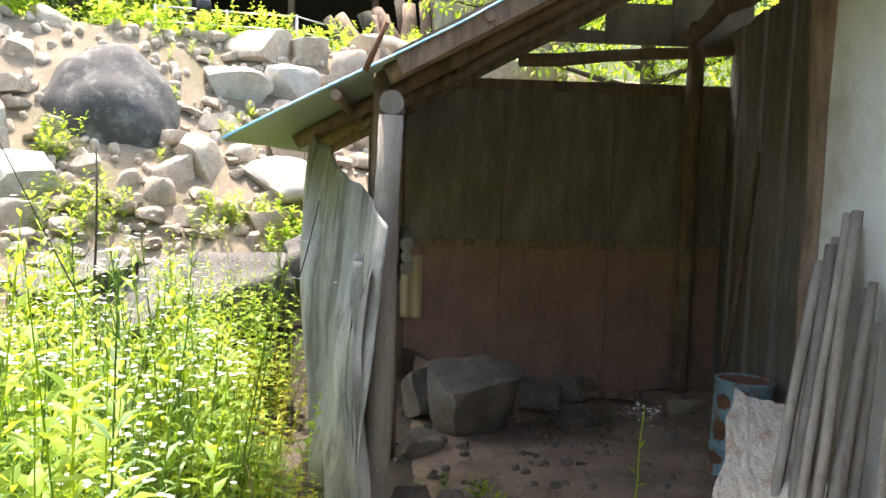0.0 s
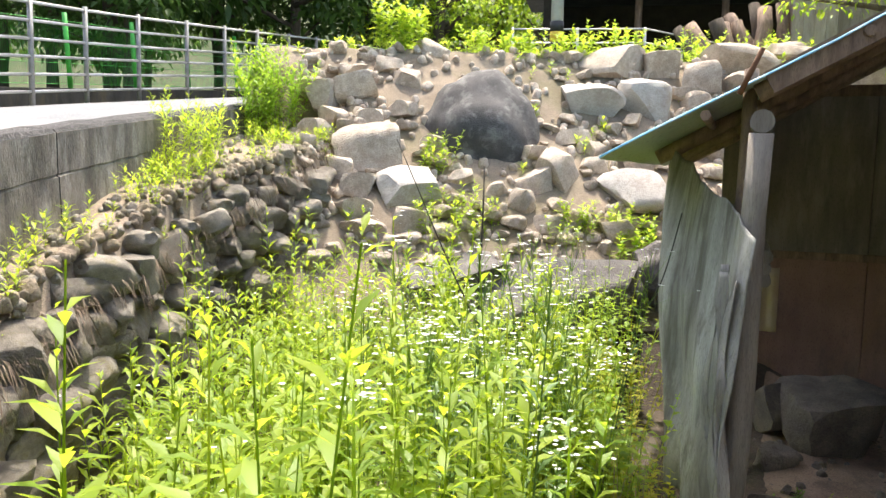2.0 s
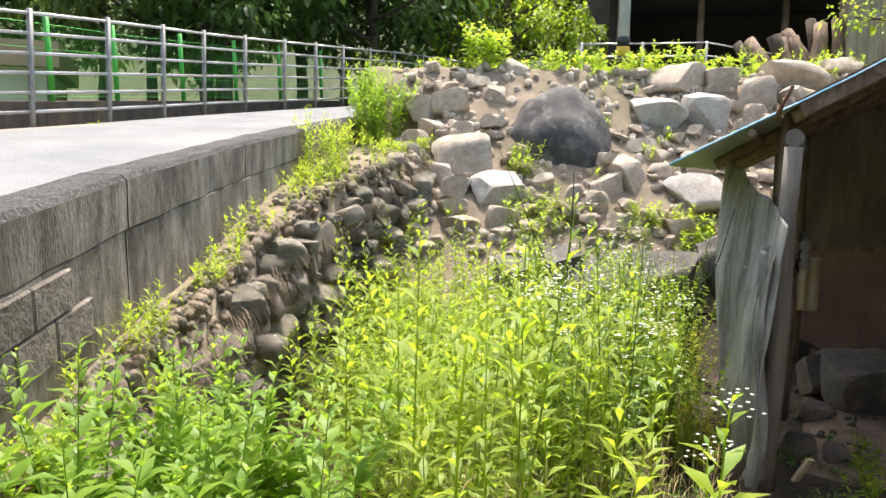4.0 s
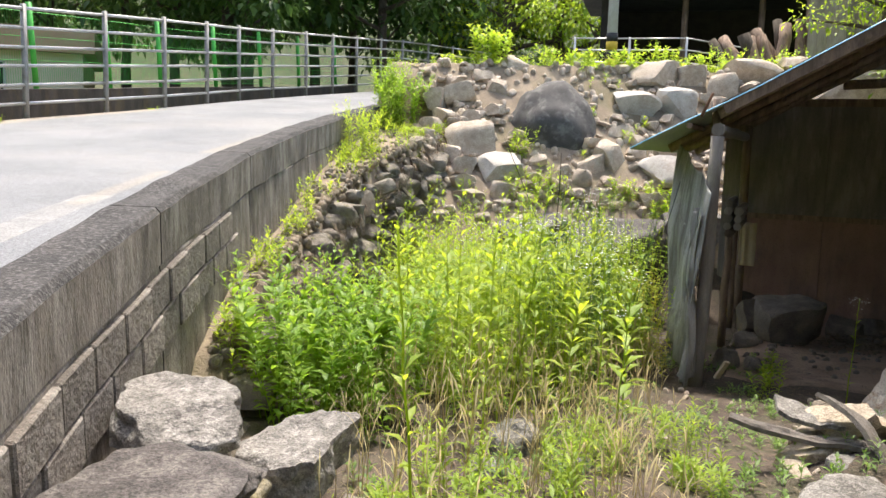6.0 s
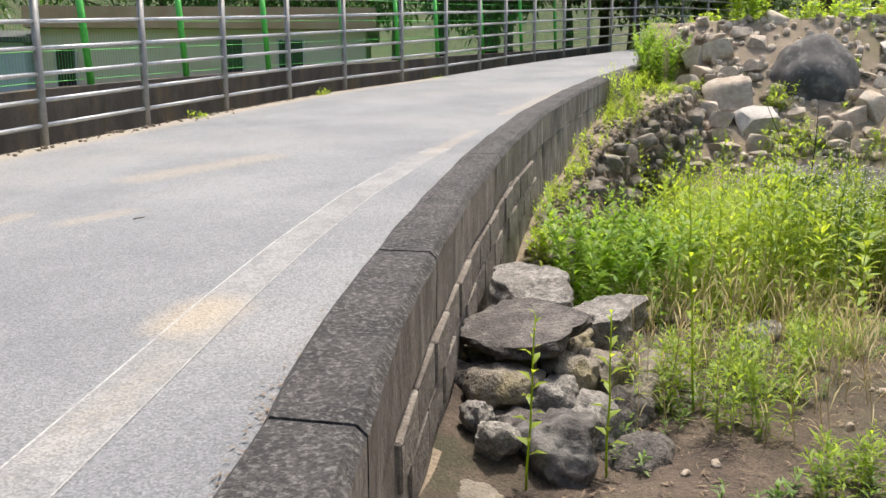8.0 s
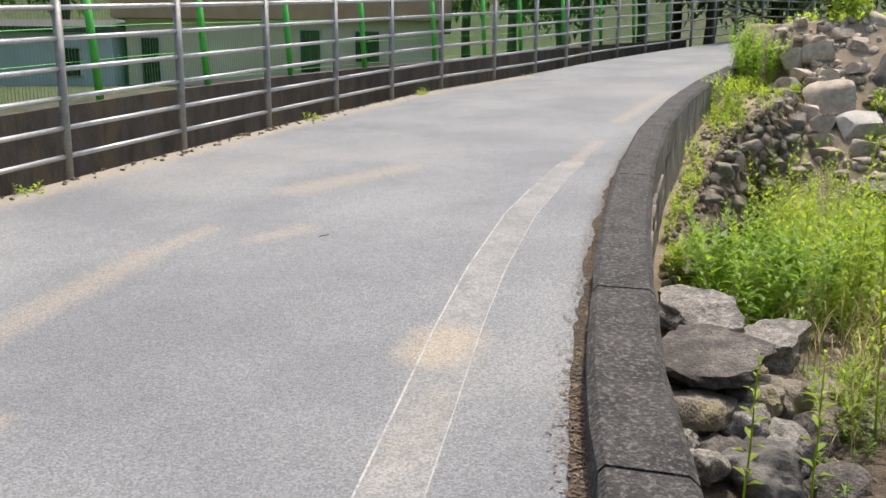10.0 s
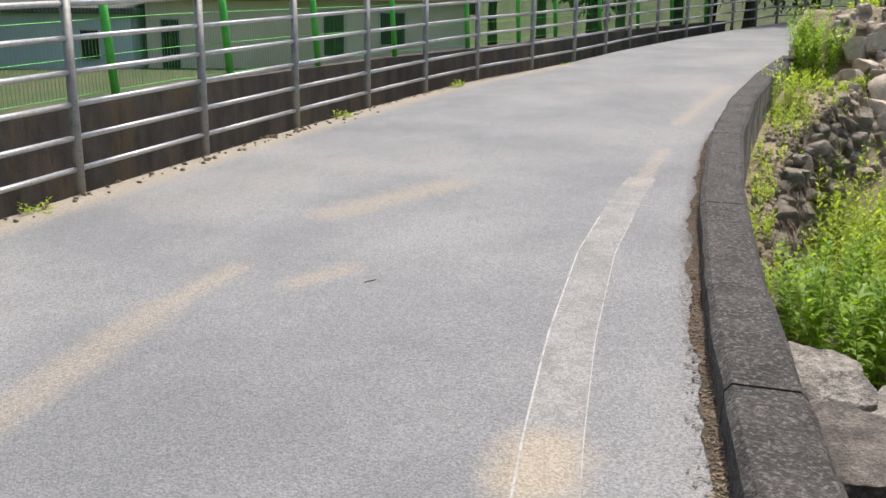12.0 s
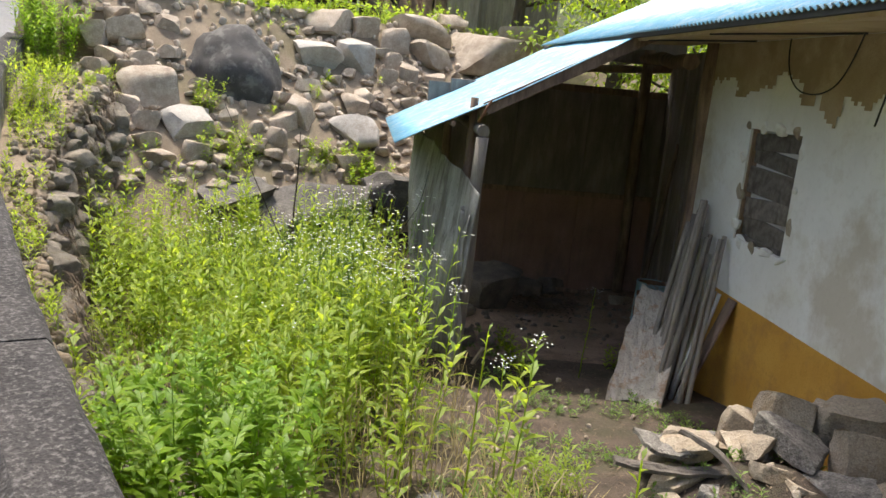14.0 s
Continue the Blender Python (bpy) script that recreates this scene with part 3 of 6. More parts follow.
# courses of concrete blocks below the cap, on the outer face
for course in range(2):
    yb = -2.9 + 0.22 * course
    k = 0
    while yb < 2.2:
        length = 0.40 + 0.03 * math.sin(k * 2.1 + course)
        x0, x1 = float(par_out(yb)), float(par_out(yb + length))
        top0 = float(road_z(x0, yb)) + PAR_H - 0.335 - 0.2 * course
        top1 = float(road_z(x1, yb + length)) + PAR_H - 0.335 - 0.2 * course
        run = Vector((x1 - x0, length, top1 - top0))
        m = Matrix.Translation((x0 + 0.012 + 0.006 * math.sin(k * 3.7), yb, top0)) @ run.to_track_quat("X", "Z").to_matrix().to_4x4()
        part("block", box(run.length - 0.012, 0.05, 0.19, 0.008, (run.length / 2, 0.018, -0.19)), M_BLOCK, parapet, m=m)
        yb += length
        k += 1


# ---------------------------------------------------------------- railing
def fence_points(y0, y1, step):
    out, y = [], y0
    while y < y1:
        out.append((float(fence_x(y)), y))
        dx = float(fence_x(y + 0.1) - fence_x(y)) / 0.1
        y += step / math.hypot(1, dx)
    return out


RAILS = (0.21, 0.47, 0.74, 1.0, 1.27, 1.54)
railing = thing("railing", "galvanised steel railing with six tubular rails", "railing", kind="structure")
posts = fence_points(0.56 - 1.6 * 6, 31, 1.6)
post_me = rod((0, 0, -0.25), (0, 0, 1.6), 0.042, 0.042, 12)
for x, y in posts:
    part("post", post_me, M_POST, railing, m=pose(x, y, float(road_z(x, y))))
for (ax, ay), (bx, by) in zip(posts, posts[1:]):
    za, zb = float(road_z(ax, ay)), float(road_z(bx, by))
    length = math.dist((ax, ay, za), (bx, by, zb))
    m = Matrix.Translation((ax, ay, za)) @ Vector((bx - ax, by - ay, zb - za)).to_track_quat("X", "Z").to_matrix().to_4x4()
    rail_me = rod((0, 0, 0), (length, 0, 0), 0.024, 0.024, 8)
    for h in RAILS:
        part("rail", rail_me, M_STEEL, railing, m=Matrix.Translation((0, 0, h)) @ m)


# ---------------------------------------------------------------- boulders of the bank
def boulder(name, x, y, z, w, h, seed, mat, label, group="", sub=3, turn=None, depth=None, cuts=9, rough=0.05):
    rnd = random.Random(seed)
    me = rock_mesh(seed, w * 1.06, depth or w * rnd.uniform(0.75, 1.05), h * 1.15, sub, cuts, rough)
    ob = part(name, me, mat, m=pose(x, y, z, rnd.uniform(-12, 12), rnd.uniform(-10, 10), turn if turn is not None else rnd.uniform(-35, 35)))
    return tagged(ob, label, "rock", group)


boulder("boulder", 1.8, 9.93, 1.92, 1.52, 1.68, 13, M_ROCKD, "huge dark grey boulder with pale lichen spots in the bank", turn=0, depth=1.3, cuts=1, sub=4, rough=0.1)
PALE = [(3.32, 10.22, 2.61, 0.76, 0.49), (3.99, 10.14, 2.55, 0.64, 0.76), (3.4, 8.89, 1.48, 0.8, 0.5), (0.85, 8.87, 1.47, 0.7, 0.5)]
BANK = [
    (3.75, 10.9, 3.15, 0.89, 0.52), (4.42, 10.81, 3.08, 0.56, 0.56), (4.95, 10.62, 2.9, 0.55, 0.59), (5.71, 10.96, 3.2, 1.06, 0.49), (6.69, 11.4, 3.5, 0.51, 0.3),
    (4.57, 10.35, 2.73, 0.43, 0.27), (0.4, 9.38, 1.9, 0.76, 0.6), (0.41, 9.88, 2.32, 0.44, 0.22), (0.06, 9.89, 2.3, 0.4, 0.2), (0.27, 10.32, 2.68, 0.57, 0.34),
    (-0.14, 10.21, 2.58, 0.34, 0.37), (0.24, 10.62, 2.9, 0.47, 0.25), (0.93, 10.49, 2.8, 0.42, 0.35), (1.3, 11.08, 3.3, 0.49, 0.32), (-0.2, 9.7, 2.15, 0.36, 0.24),
    (2.63, 9.1, 1.66, 0.52, 0.62), (2.08, 8.73, 1.34, 0.33, 0.33), (2.25, 9.02, 1.59, 0.44, 0.31), (2.4, 9.38, 1.9, 0.42, 0.16), (2.91, 9.65, 2.13, 0.43, 0.18),
    (3.12, 9.49, 1.97, 0.29, 0.2), (0.29, 8.9, 1.49, 0.4, 0.3), (0.22, 8.67, 1.28, 0.39, 0.22), (3.12, 8.41, 1.05, 0.45, 0.34), (3.85, 9.5, 1.98, 0.36, 0.29),
]
BANK2 = [
    (1.83, 8.89, 1.46, 0.27, 0.22), (0.86, 8.51, 1.14, 0.39, 0.28), (7.08, 10.54, 2.85, 2.08, 0.82), (5.58, 10.4, 2.75, 0.8, 0.5), (4.91, 9.99, 2.4, 0.39, 0.39),
    (4.69, 10.24, 2.6, 0.4, 0.45), (4.47, 9.89, 2.32, 0.34, 0.34), (5.46, 9.93, 2.34, 0.5, 0.32), (6.61, 11.35, 3.5, 0.67, 0.3), (8.07, 11.22, 3.4, 0.7, 0.37),
    (3.06, 9.3, 1.8, 0.36, 0.2), (3.6, 9.3, 1.85, 0.45, 0.36), (0.34, 8.41, 1.06, 0.45, 0.24), (0.1, 9.15, 1.7, 0.4, 0.3), (1.45, 9.05, 1.6, 0.3, 0.22),
    (2.35, 8.5, 1.12, 0.36, 0.22), (2.75, 8.55, 1.16, 0.3, 0.24), (1.15, 9.55, 2.0, 0.3, 0.22), (0.7, 10.75, 3.02, 0.4, 0.24), (-0.35, 10.5, 2.7, 0.36, 0.3),
]
for i, (x, y, z, w, h) in enumerate(PALE):
    boulder("rock", x, y, z, w, h, 40 + i, M_ROCKW, "pale sunlit granite rock lying on the earth bank", "rocks of the bank")
for i, (x, y, z, w, h) in enumerate(BANK + BANK2):
    boulder("rock", x, y, z, w, h, 60 + i, M_ROCK, "brownish angular rock lodged in the earth bank", "rocks of the bank", cuts=11)
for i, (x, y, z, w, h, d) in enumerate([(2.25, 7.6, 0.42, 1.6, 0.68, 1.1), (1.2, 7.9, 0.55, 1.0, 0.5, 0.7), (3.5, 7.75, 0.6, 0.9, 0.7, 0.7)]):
    boulder("boulder", x, y, z, w, h, 140 + i, M_FOOTROCK, "large ledge of rock at the foot of the bank, shade in its colour", depth=d, cuts=12, rough=0.12, sub=4)
fill = [rock_mesh(700 + i, 1, 0.85, 0.7, 3, 11, 0.05) for i in range(7)]
for me in fill:
    me.materials.append(M_ROCK)
rnd = random.Random(33)
placed = [(x, y, w) for x, y, z, w, h in PALE + BANK + BANK2] + [(1.77, 9.9, 1.5), (1.8, 9.4, 1.0)]
tries = 0
while tries < 900:
    tries += 1
    x, y, s = rnd.uniform(-0.5, 7.5), rnd.uniform(7.95, 11.0), rnd.uniform(0.14, 0.36)
    if (1.9 < x < 2.9 and y > 9.9) or (0.9 < x < 2.6 and y > 10.3) or any(math.hypot(x - a, (y - b) * 1.3) < (w + s) * 0.42 for a, b, w in placed):
        continue
    if rnd.random() < 0.35 * (y - 8) / 3:
        continue
    placed.append((x, y, s))
    ob = tagged(part("rock", rnd.choice(fill), None, m=pose(x, y, ground_at(x, y) + s * 0.12, rnd.uniform(-20, 20), rnd.uniform(-20, 20), rnd.uniform(0, 360))), "brownish angular rock lodged in the earth bank", "rock", "rocks of the bank")
    ob.scale = (s, s, s * rnd.uniform(0.6, 1.0))
# small loose stones, too many to count
rnd = random.Random(5)
pv, pf, k = [], [], 0
small = rock_mesh(900, 1, 0.85, 0.7, 2, 8, 0.05)
sv = np.array([v.co[:] for v in small.vertices])
sf = np.array([p.vertices[:] for p in small.polygons])


def pebbles(count, where, size, seed):
    r = random.Random(seed)
    pairs = []
    for _ in range(count):
        x, y = where(r)
        s = size * r.uniform(0.4, 1.5)
        rot = np.array(Euler((r.uniform(0, 6), r.uniform(0, 6), r.uniform(0, 6))).to_matrix())
        pairs.append(((sv * s) @ rot.T + [x, y, ground_at(x, y) + s * 0.1], sf))
    return joined(*pairs)


v, f = pebbles(900, lambda r: (r.uniform(-0.4, 8), r.uniform(7.9, 11.1)), 0.11, 6)
tagged(part("bank_stones", smooth(tri_mesh("stones", v, f)), M_ROCK), "loose small stones scattered over the earth bank", "stones", kind="stuff")
v, f = pebbles(900, lambda r: ((lambda y: (float(stone_x(y)) + r.uniform(-0.22, 0.1), y))(r.uniform(1.4, 9.8))), 0.085, 17)
tagged(part("ledge_earth", smooth(tri_mesh("earth", v, f)), M_SOIL), "brown earth lumps crumbling over the top of the stone wall", "earth", kind="stuff")
v, f = pebbles(620, lambda r: ((lambda y: (r.uniform(float(par_out(y)) + 0.08, float(stone_x(y)) + 0.05), y))(r.uniform(1.2, 9.5))), 0.07, 7)
tagged(part("ledge_rubble", smooth(tri_mesh("stones", v, f)), M_WALLROCK), "broken stone chips on the ledge under the parapet", "rubble", kind="stuff")
v, f = pebbles(160, lambda r: (r.uniform(-1.0, 3.0), r.uniform(-3.0, 3.5)), 0.05, 8)
tagged(part("yard_stones", smooth(tri_mesh("stones", v, f)), M_ROCK), "small stones strewn over the bare yard soil", "stones", kind="stuff")

# ---------------------------------------------------------------- stacked stone wall under the ledge
stone_wall = thing("stone_wall", "dry-stacked mossy field-stone retaining wall", "retaining wall", kind="structure")
shapes = [soft_stone(200 + i, 1, 0.8, 0.72, 3, 3.2, 8) if i % 2 else rock_mesh(200 + i, 1, 0.8, 0.72, 3, 8, 0.09) for i in range(12)]
for me in shapes:
    me.materials.append(M_WALLROCK)
rnd = random.Random(21)
y = 0.9
while y < 9.6:
    top = float(np.interp(y, [0.8, 2.2, 3.6, 6.4, 9.5], [0.36, 0.72, 0.86, 1.46, 2.0]))
    low = float(ground_z(float(stone_x(y)) + 0.3, y)) - 0.1
    z = low
    while z < top - 0.26:
        s = rnd.uniform(0.26, 0.46)
        x = float(stone_x(y)) + rnd.uniform(-0.1, 0.02) - (z - low) * 0.06
        ob = part("stone", rnd.choice(shapes), None, stone_wall, m=pose(x, y + rnd.uniform(-0.08, 0.08), z + s * 0.22, rnd.uniform(-15, 15), rnd.uniform(-15, 15), rnd.uniform(50, 130)))
        ob.scale = (s * 1.35, s, s * rnd.uniform(0.7, 0.95))
        z += s * 0.52
    y += 0.29

# stones heaped against the near end of the parapet
HEAP = [
    (-1.5, -1.14, 0.62, 0.7, 0.075, 0.7, M_SLAB, "broad flat dark slab capping a heap of stones"),
    (-1.58, -0.46, 0.68, 0.48, 0.11, 0.56, M_HEAPSTONE, "flat pale oval stone on top of the heap"),
    (-1.12, -0.36, 0.46, 0.44, 0.16, 0.58, M_HEAPSTONE, "pale wedge-shaped stone beside the slab"),
    (-1.54, -1.5, 0.4, 0.34, 0.2, 0.3, M_WALLROCK, "grey-brown stone in the heap"),
    (-1.3, -1.44, 0.33, 0.29, 0.22, 0.28, M_HEAPSTONE, "rounded pale stone in the heap"),
    (-1.12, -1.5, 0.26, 0.27, 0.24, 0.27, M_HEAPSTONE, "rounded grey stone in the heap"),
    (-1.6, -1.84, 0.38, 0.14, 0.13, 0.13, M_HEAPSTONE, "small whitish stone by the parapet"),
    (-1.5, -1.96, 0.33, 0.19, 0.14, 0.17, M_HEAPSTONE, "small brown stone by the parapet"),
    (-1.28, -1.72, 0.2, 0.62, 0.34, 0.4, M_ROCKD, "large dark angular stone at the foot of the heap"),
    (-1.25, -1.22, 0.4, 0.28, 0.2, 0.26, M_WALLROCK, "grey-brown stone in the heap"),
    (-1.1, -0.98, 0.34, 0.3, 0.24, 0.3, M_WALLROCK, "grey-brown stone in the heap"),
    (-0.86, -1.0, 0.22, 0.3, 0.22, 0.28, M_WALLROCK, "dark grey stone at the edge of the heap"),
    (-1.66, -0.95, 0.36, 0.4, 0.35, 0.4, M_WALLROCK, "grey-brown stone in the heap"),
    (-1.36, -0.75, 0.36, 0.42, 0.3, 0.36, M_WALLROCK, "grey-brown stone in the heap"),
    (-1.64, -0.1, 0.5, 0.42, 0.28, 0.36, M_WALLROCK, "mossy stone behind the heap"),
    (-0.03, 0.76, 0.12, 0.3, 0.2, 0.26, M_HEAPSTONE, "weathered stone lying on the yard soil"),
    (-0.24, 0.3, 0.1, 0.24, 0.16, 0.22, M_HEAPSTONE, "weathered stone lying on the yard soil"),
    (0.2, 0.4, 0.1, 0.2, 0.14, 0.2, M_HEAPSTONE, "weathered stone lying on the yard soil"),
    (-1.72, -1.35, 0.3, 0.4, 0.3, 0.35, M_SLAB, "dark stone wedged low in the heap"),
    (-1.0, -1.25, 0.2, 0.36, 0.26, 0.3, M_SLAB, "dark stone wedged low in the heap"),
    (-1.45, -1.7, 0.22, 0.34, 0.26, 0.3, M_SLAB, "dark stone wedged low in the heap"),
    (-0.8, -0.6, 0.2, 0.38, 0.26, 0.34, M_WALLROCK, "grey-brown stone in the heap"),
    (-0.9, -1.65, 0.14, 0.34, 0.22, 0.3, M_SLAB, "dark stone at the edge of the heap"),
    (-0.55, -0.9, 0.12, 0.3, 0.2, 0.26, M_WALLROCK, "grey-brown stone at the edge of the heap"),
    (-1.55, -2.3, 0.16, 0.3, 0.2, 0.24, M_WALLROCK, "grey-brown stone half sunk in soil"),
]
for i, (x, y, z, w, h, d, mat, label) in enumerate(HEAP):
    thin = h < w * 0.45
    me = soft_stone(300 + i, w * 1.05, d * 1.05, h * 1.1, 5 if w > 0.4 else 4, 8.0 if thin else 3.0, 9 if thin else 5, thin)
    tagged(part("stone", me, mat, m=pose(x, y, z, (7 if thin else 14 * math.sin(i * 1.3)), (-3 if thin else 14 * math.cos(i * 2.7)), (12 if thin else 70) * math.sin(i * 2.1))), label, "stone", "stones heaped by the parapet")

# ---------------------------------------------------------------- shed beside the house
U, N = Vector((0.459, 0.888, 0)), Vector((0.888, -0.459, 0))
CORNER, TIP = Vector((4.5, 3.1, 0)), Vector((1.53, 4.29, 1.81))


def at(origin, u, n, z=0.0):
    p = origin + U * u + N * n
    return Vector((p.x, p.y, origin.z + z))


def frame_matrix(origin, xdir, ydir):
    """Local x, y, z axes laid along xdir, ydir and their normal."""
    xdir, ydir = xdir.normalized(), ydir.normalized()
    zdir = xdir.cross(ydir).normalized()
    m = Matrix((xdir, ydir, zdir)).transposed().to_4x4()
    m.translation = origin
    return m


def corrugated(length, width, pitch, amp, thick=0.006, sag=0.0, seed=0):
    """A corrugated sheet: ridges run along local x, waves across local y."""
    n, rows = int(width / pitch * 6), 8
    v = []
    for side in (0, 1):
        for i in range(rows + 1):
            for k in range(n + 1):
                x, y = length * i / rows, width * k / n
                z = amp * math.sin(2 * math.pi * y / pitch) + 0.012 * noise.noise((x * 1.2 + seed, y * 1.2, 0)) - sag * math.sin(math.pi * x / length)
                v.append((x, y, z - side * thick))
    f, c, o = [], n + 1, (rows + 1) * (n + 1)
    for i in range(rows):
        for k in range(n):
            a = i * c + k
            f.append((a, a + c, a + c + 1, a + 1))
            f.append((o + a, o + a + 1, o + a + c + 1, o + a + c))
    for k in range(n):
        f.append((k, k + 1, o + k + 1, o + k))
        a = rows * c + k
        f.append((a + 1, a, o + a, o + a + 1))
    for i in range(rows):
        a = i * c
        f.append((a + c, a, o + a, o + a + c))
        a = i * c + n
        f.append((a, a + c, o + a + c, o + a))
    me = bpy.data.meshes.new("sheet")
    me.from_pydata(v, [], f)
    me.materials.append(M_TINTOP)
    me.materials.append(M_TINUNDER)
    half = [0 if j % 2 == 0 else 1 for j in range(2 * rows * n)]
    for j, p in enumerate(me.polygons):
        p.material_index = half[j] if j < len(half) else 0
        p.use_smooth = j < len(half)
    return me


RISE = Vector((N.x, N.y, 0.545))
lean_roof = thing("shed_roof", "lean-to roof of blue corrugated tin on rough timbers", "roof", kind="structure")
part("tin_sheet", corrugated(2.62, 3.9, 0.076, 0.009, sag=0.02), None, lean_roof, m=frame_matrix(TIP, RISE, U))
for u, n0, n1, r in ((0.12, 0.8, 3.3, 0.05), (1.2, 0.2, 3.2, 0.05), (2.3, 0.2, 3.2, 0.05), (3.4, 0.2, 3.2, 0.05)):
    a, b = TIP + U * u + RISE * n0, TIP + U * u + RISE * n1
    part("rafter", rod(a - Vector((0, 0, 0.09)), b - Vector((0, 0, 0.09)), r, r * 0.9, 8, 0.012, 5, int(u * 10)), M_BROWNWOOD, lean_roof)
bm = bmesh.new()
bmesh.ops.create_cube(bm, size=1, matrix=frame_matrix(TIP + U * 0.03 + RISE * 1.95 - Vector((0, 0, 0.07)), RISE, U) @ Matrix.Diagonal((2.5, 0.03, 0.12, 1)))
part("barge_board", bm, M_BROWNWOOD, lean_roof)
for n0 in (0.55, 1.3, 2.0):
    a = TIP + RISE * n0 - Vector((0, 0, 0.07))
    part("purlin", rod(a, a + U * 3.8, 0.03, 0.03, 6, 0.01, 4, int(n0 * 9)), M_BROWNWOOD, lean_roof)
tagged(part("iron_spike", rod((1.93, 3.5, 2.1), (1.99, 3.42, 2.3), 0.014, 0.012, 8), M_RUST), "short rusty iron rod through the roof edge", "rod")

POST = Vector((2.2, 3.8, -0.35))
post = thing("shed_post", "weathered grey round timber post with a forked beam seat", "post", kind="structure")
part("post", rod((2.17, 3.84, -0.5), (2.21, 3.8, 1.94), 0.068, 0.06, 14, 0.008, 6, 4), M_WOOD, post)
beam = tagged(part("eave_beam", rod((2.2, 3.78, 2.0), (2.2 + 0.459 * 3.6, 3.78 + 0.888 * 3.6, 2.03), 0.06, 0.055, 14, 0.01, 6, 7), M_WOOD), "grey log beam carrying the shed eave", "beam", kind="structure")
tagged(part("shed_post", rod((2.28, 4.12, -0.5), (2.32, 4.15, 2.3), 0.045, 0.04, 10, 0.012, 6, 9), M_BROWNWOOD), "thin dark timber post behind the front post", "post", kind="structure")
tagged(part("shed_post", rod((3.85, 6.9, -0.5), (3.85, 6.9, 2.18), 0.06, 0.055, 10, 0.012, 6, 10), M_BROWNWOOD), "dark timber post at the back of the shed", "post", kind="structure")

A, B = Vector((3.95, 7.1, -0.6)), Vector((6.75, 5.65, -0.6))


def wall_panel(name, a, b, z0, z1, thick, mat, parent, label=""):
    d = b - a
    bm = box(d.length, thick, z1 - z0, 0.006, (d.length / 2, thick / 2, 0))
    m = Matrix.Translation((a.x, a.y, z0)) @ Matrix.Rotation(math.atan2(d.y, d.x), 4, "Z")
    return part(name, bm, mat, parent, label, m)


back = thing("wall_back", "dark back wall of the shed with red-brown panels", "wall", kind="structure")
cuts = [0, 0.31, 0.64, 1]
for i in range(3):
    p, q = A.lerp(B, cuts[i] + 0.0006), A.lerp(B, cuts[i + 1] - 0.0006)
    wall_panel("lower_panel", p, q, -0.6, 0.98 + 0.01 * i, 0.06, M_REDPANEL, back, "red-brown lower panel")
    wall_panel("upper_panel", p, q, 1.0 + 0.01 * i, (2.46, 2.5, 2.5)[i], 0.06, M_DARKPANEL, back, "dark upper panel")
d = (B - A).normalized()
backing = Vector((-d.y, d.x, 0)) * 0.07
wall_panel("backing", A + backing - d * 0.3, A.lerp(B, 0.3) + backing, -0.6, 2.4, 0.05, M_DARKPANEL, back)
wall_panel("backing", A.lerp(B, 0.301) + backing, B + backing + d * 0.4, -0.6, 2.49, 0.05, M_DARKPANEL, back)
face = Vector((d.y, -d.x, 0)) * 0.02
for s0, s1, zt in ((0.4, 0.6, 3.02), (0.6, 0.8, 3.28), (0.8, 1.05, 3.58)):
    wall_panel("gable_board", A.lerp(B, s0), A.lerp(B, s1 - 0.002), 2.9, zt, 0.04, M_DARKPANEL, back)
wall_panel("top_rail", A.lerp(B, 0.16) + face, B + face, 2.44, 2.54, 0.1, M_BROWNWOOD, back)
wall_panel("middle_rail", A + face, B + face, 0.96, 1.03, 0.05, M_BROWNWOOD, back)
side_wall = thing("wall_side", "dark board wall closing the shed against the house", "wall", kind="structure")
C0 = Vector((4.72, 2.98, 0))
B0 = Vector((6.75, 5.65, 0))
for i in range(9):
    p, q = C0.lerp(B0, i / 9 + 0.003), C0.lerp(B0, (i + 1) / 9 - 0.003)
    o = Vector((0.02 * (i % 2), -0.02 * (i % 2), 0))
    wall_panel("board", p + o, q + o, -0.6, 3.05, 0.04, M_DARKPANEL, side_wall)
tagged(part("shed_post", rod((6.35, 5.75, -0.5), (6.3, 5.72, 3.1), 0.085, 0.075, 10, 0.015, 5, 31), M_BROWNWOOD), "stout dark post at the back corner of the shed", "post", kind="structure")
tagged(part("leaning_pole", rod((5.75, 4.8, -0.5), (6.05, 4.75, 1.9), 0.03, 0.025, 8, 0.01, 4, 33), M_BROWNWOOD), "dark pole leaning against the shed wall", "pole")
tagged(part("cross_beam", rod((4.85, 6.5, 2.7), (6.7, 5.6, 2.88), 0.06, 0.055, 10, 0.02, 5, 34), M_BROWNWOOD), "rough dark beam over the back wall", "beam", kind="structure")
tagged(part("cross_beam", rod((4.2, 3.15, 2.85), (6.3, 5.8, 2.98), 0.08, 0.07, 10, 0.03, 6, 35), M_BROWNWOOD), "rough dark beam under the house eave", "beam", kind="structure")
strip_me = corrugated(0.55, 0.2, 0.09, 0.012, seed=3)
cs = part("corrugated_scrap", strip_me, None, m=frame_matrix(Vector((3.62, 6.42, 0.4)), Vector((0, 0, 1)), Vector((0.85, -0.53, 0))))
cs.data.materials[0] = M_SOFFIT
cs.data.materials[1] = M_SOFFIT
tagged(cs, "scrap of beige corrugated sheet closing the wall gap", "sheet")
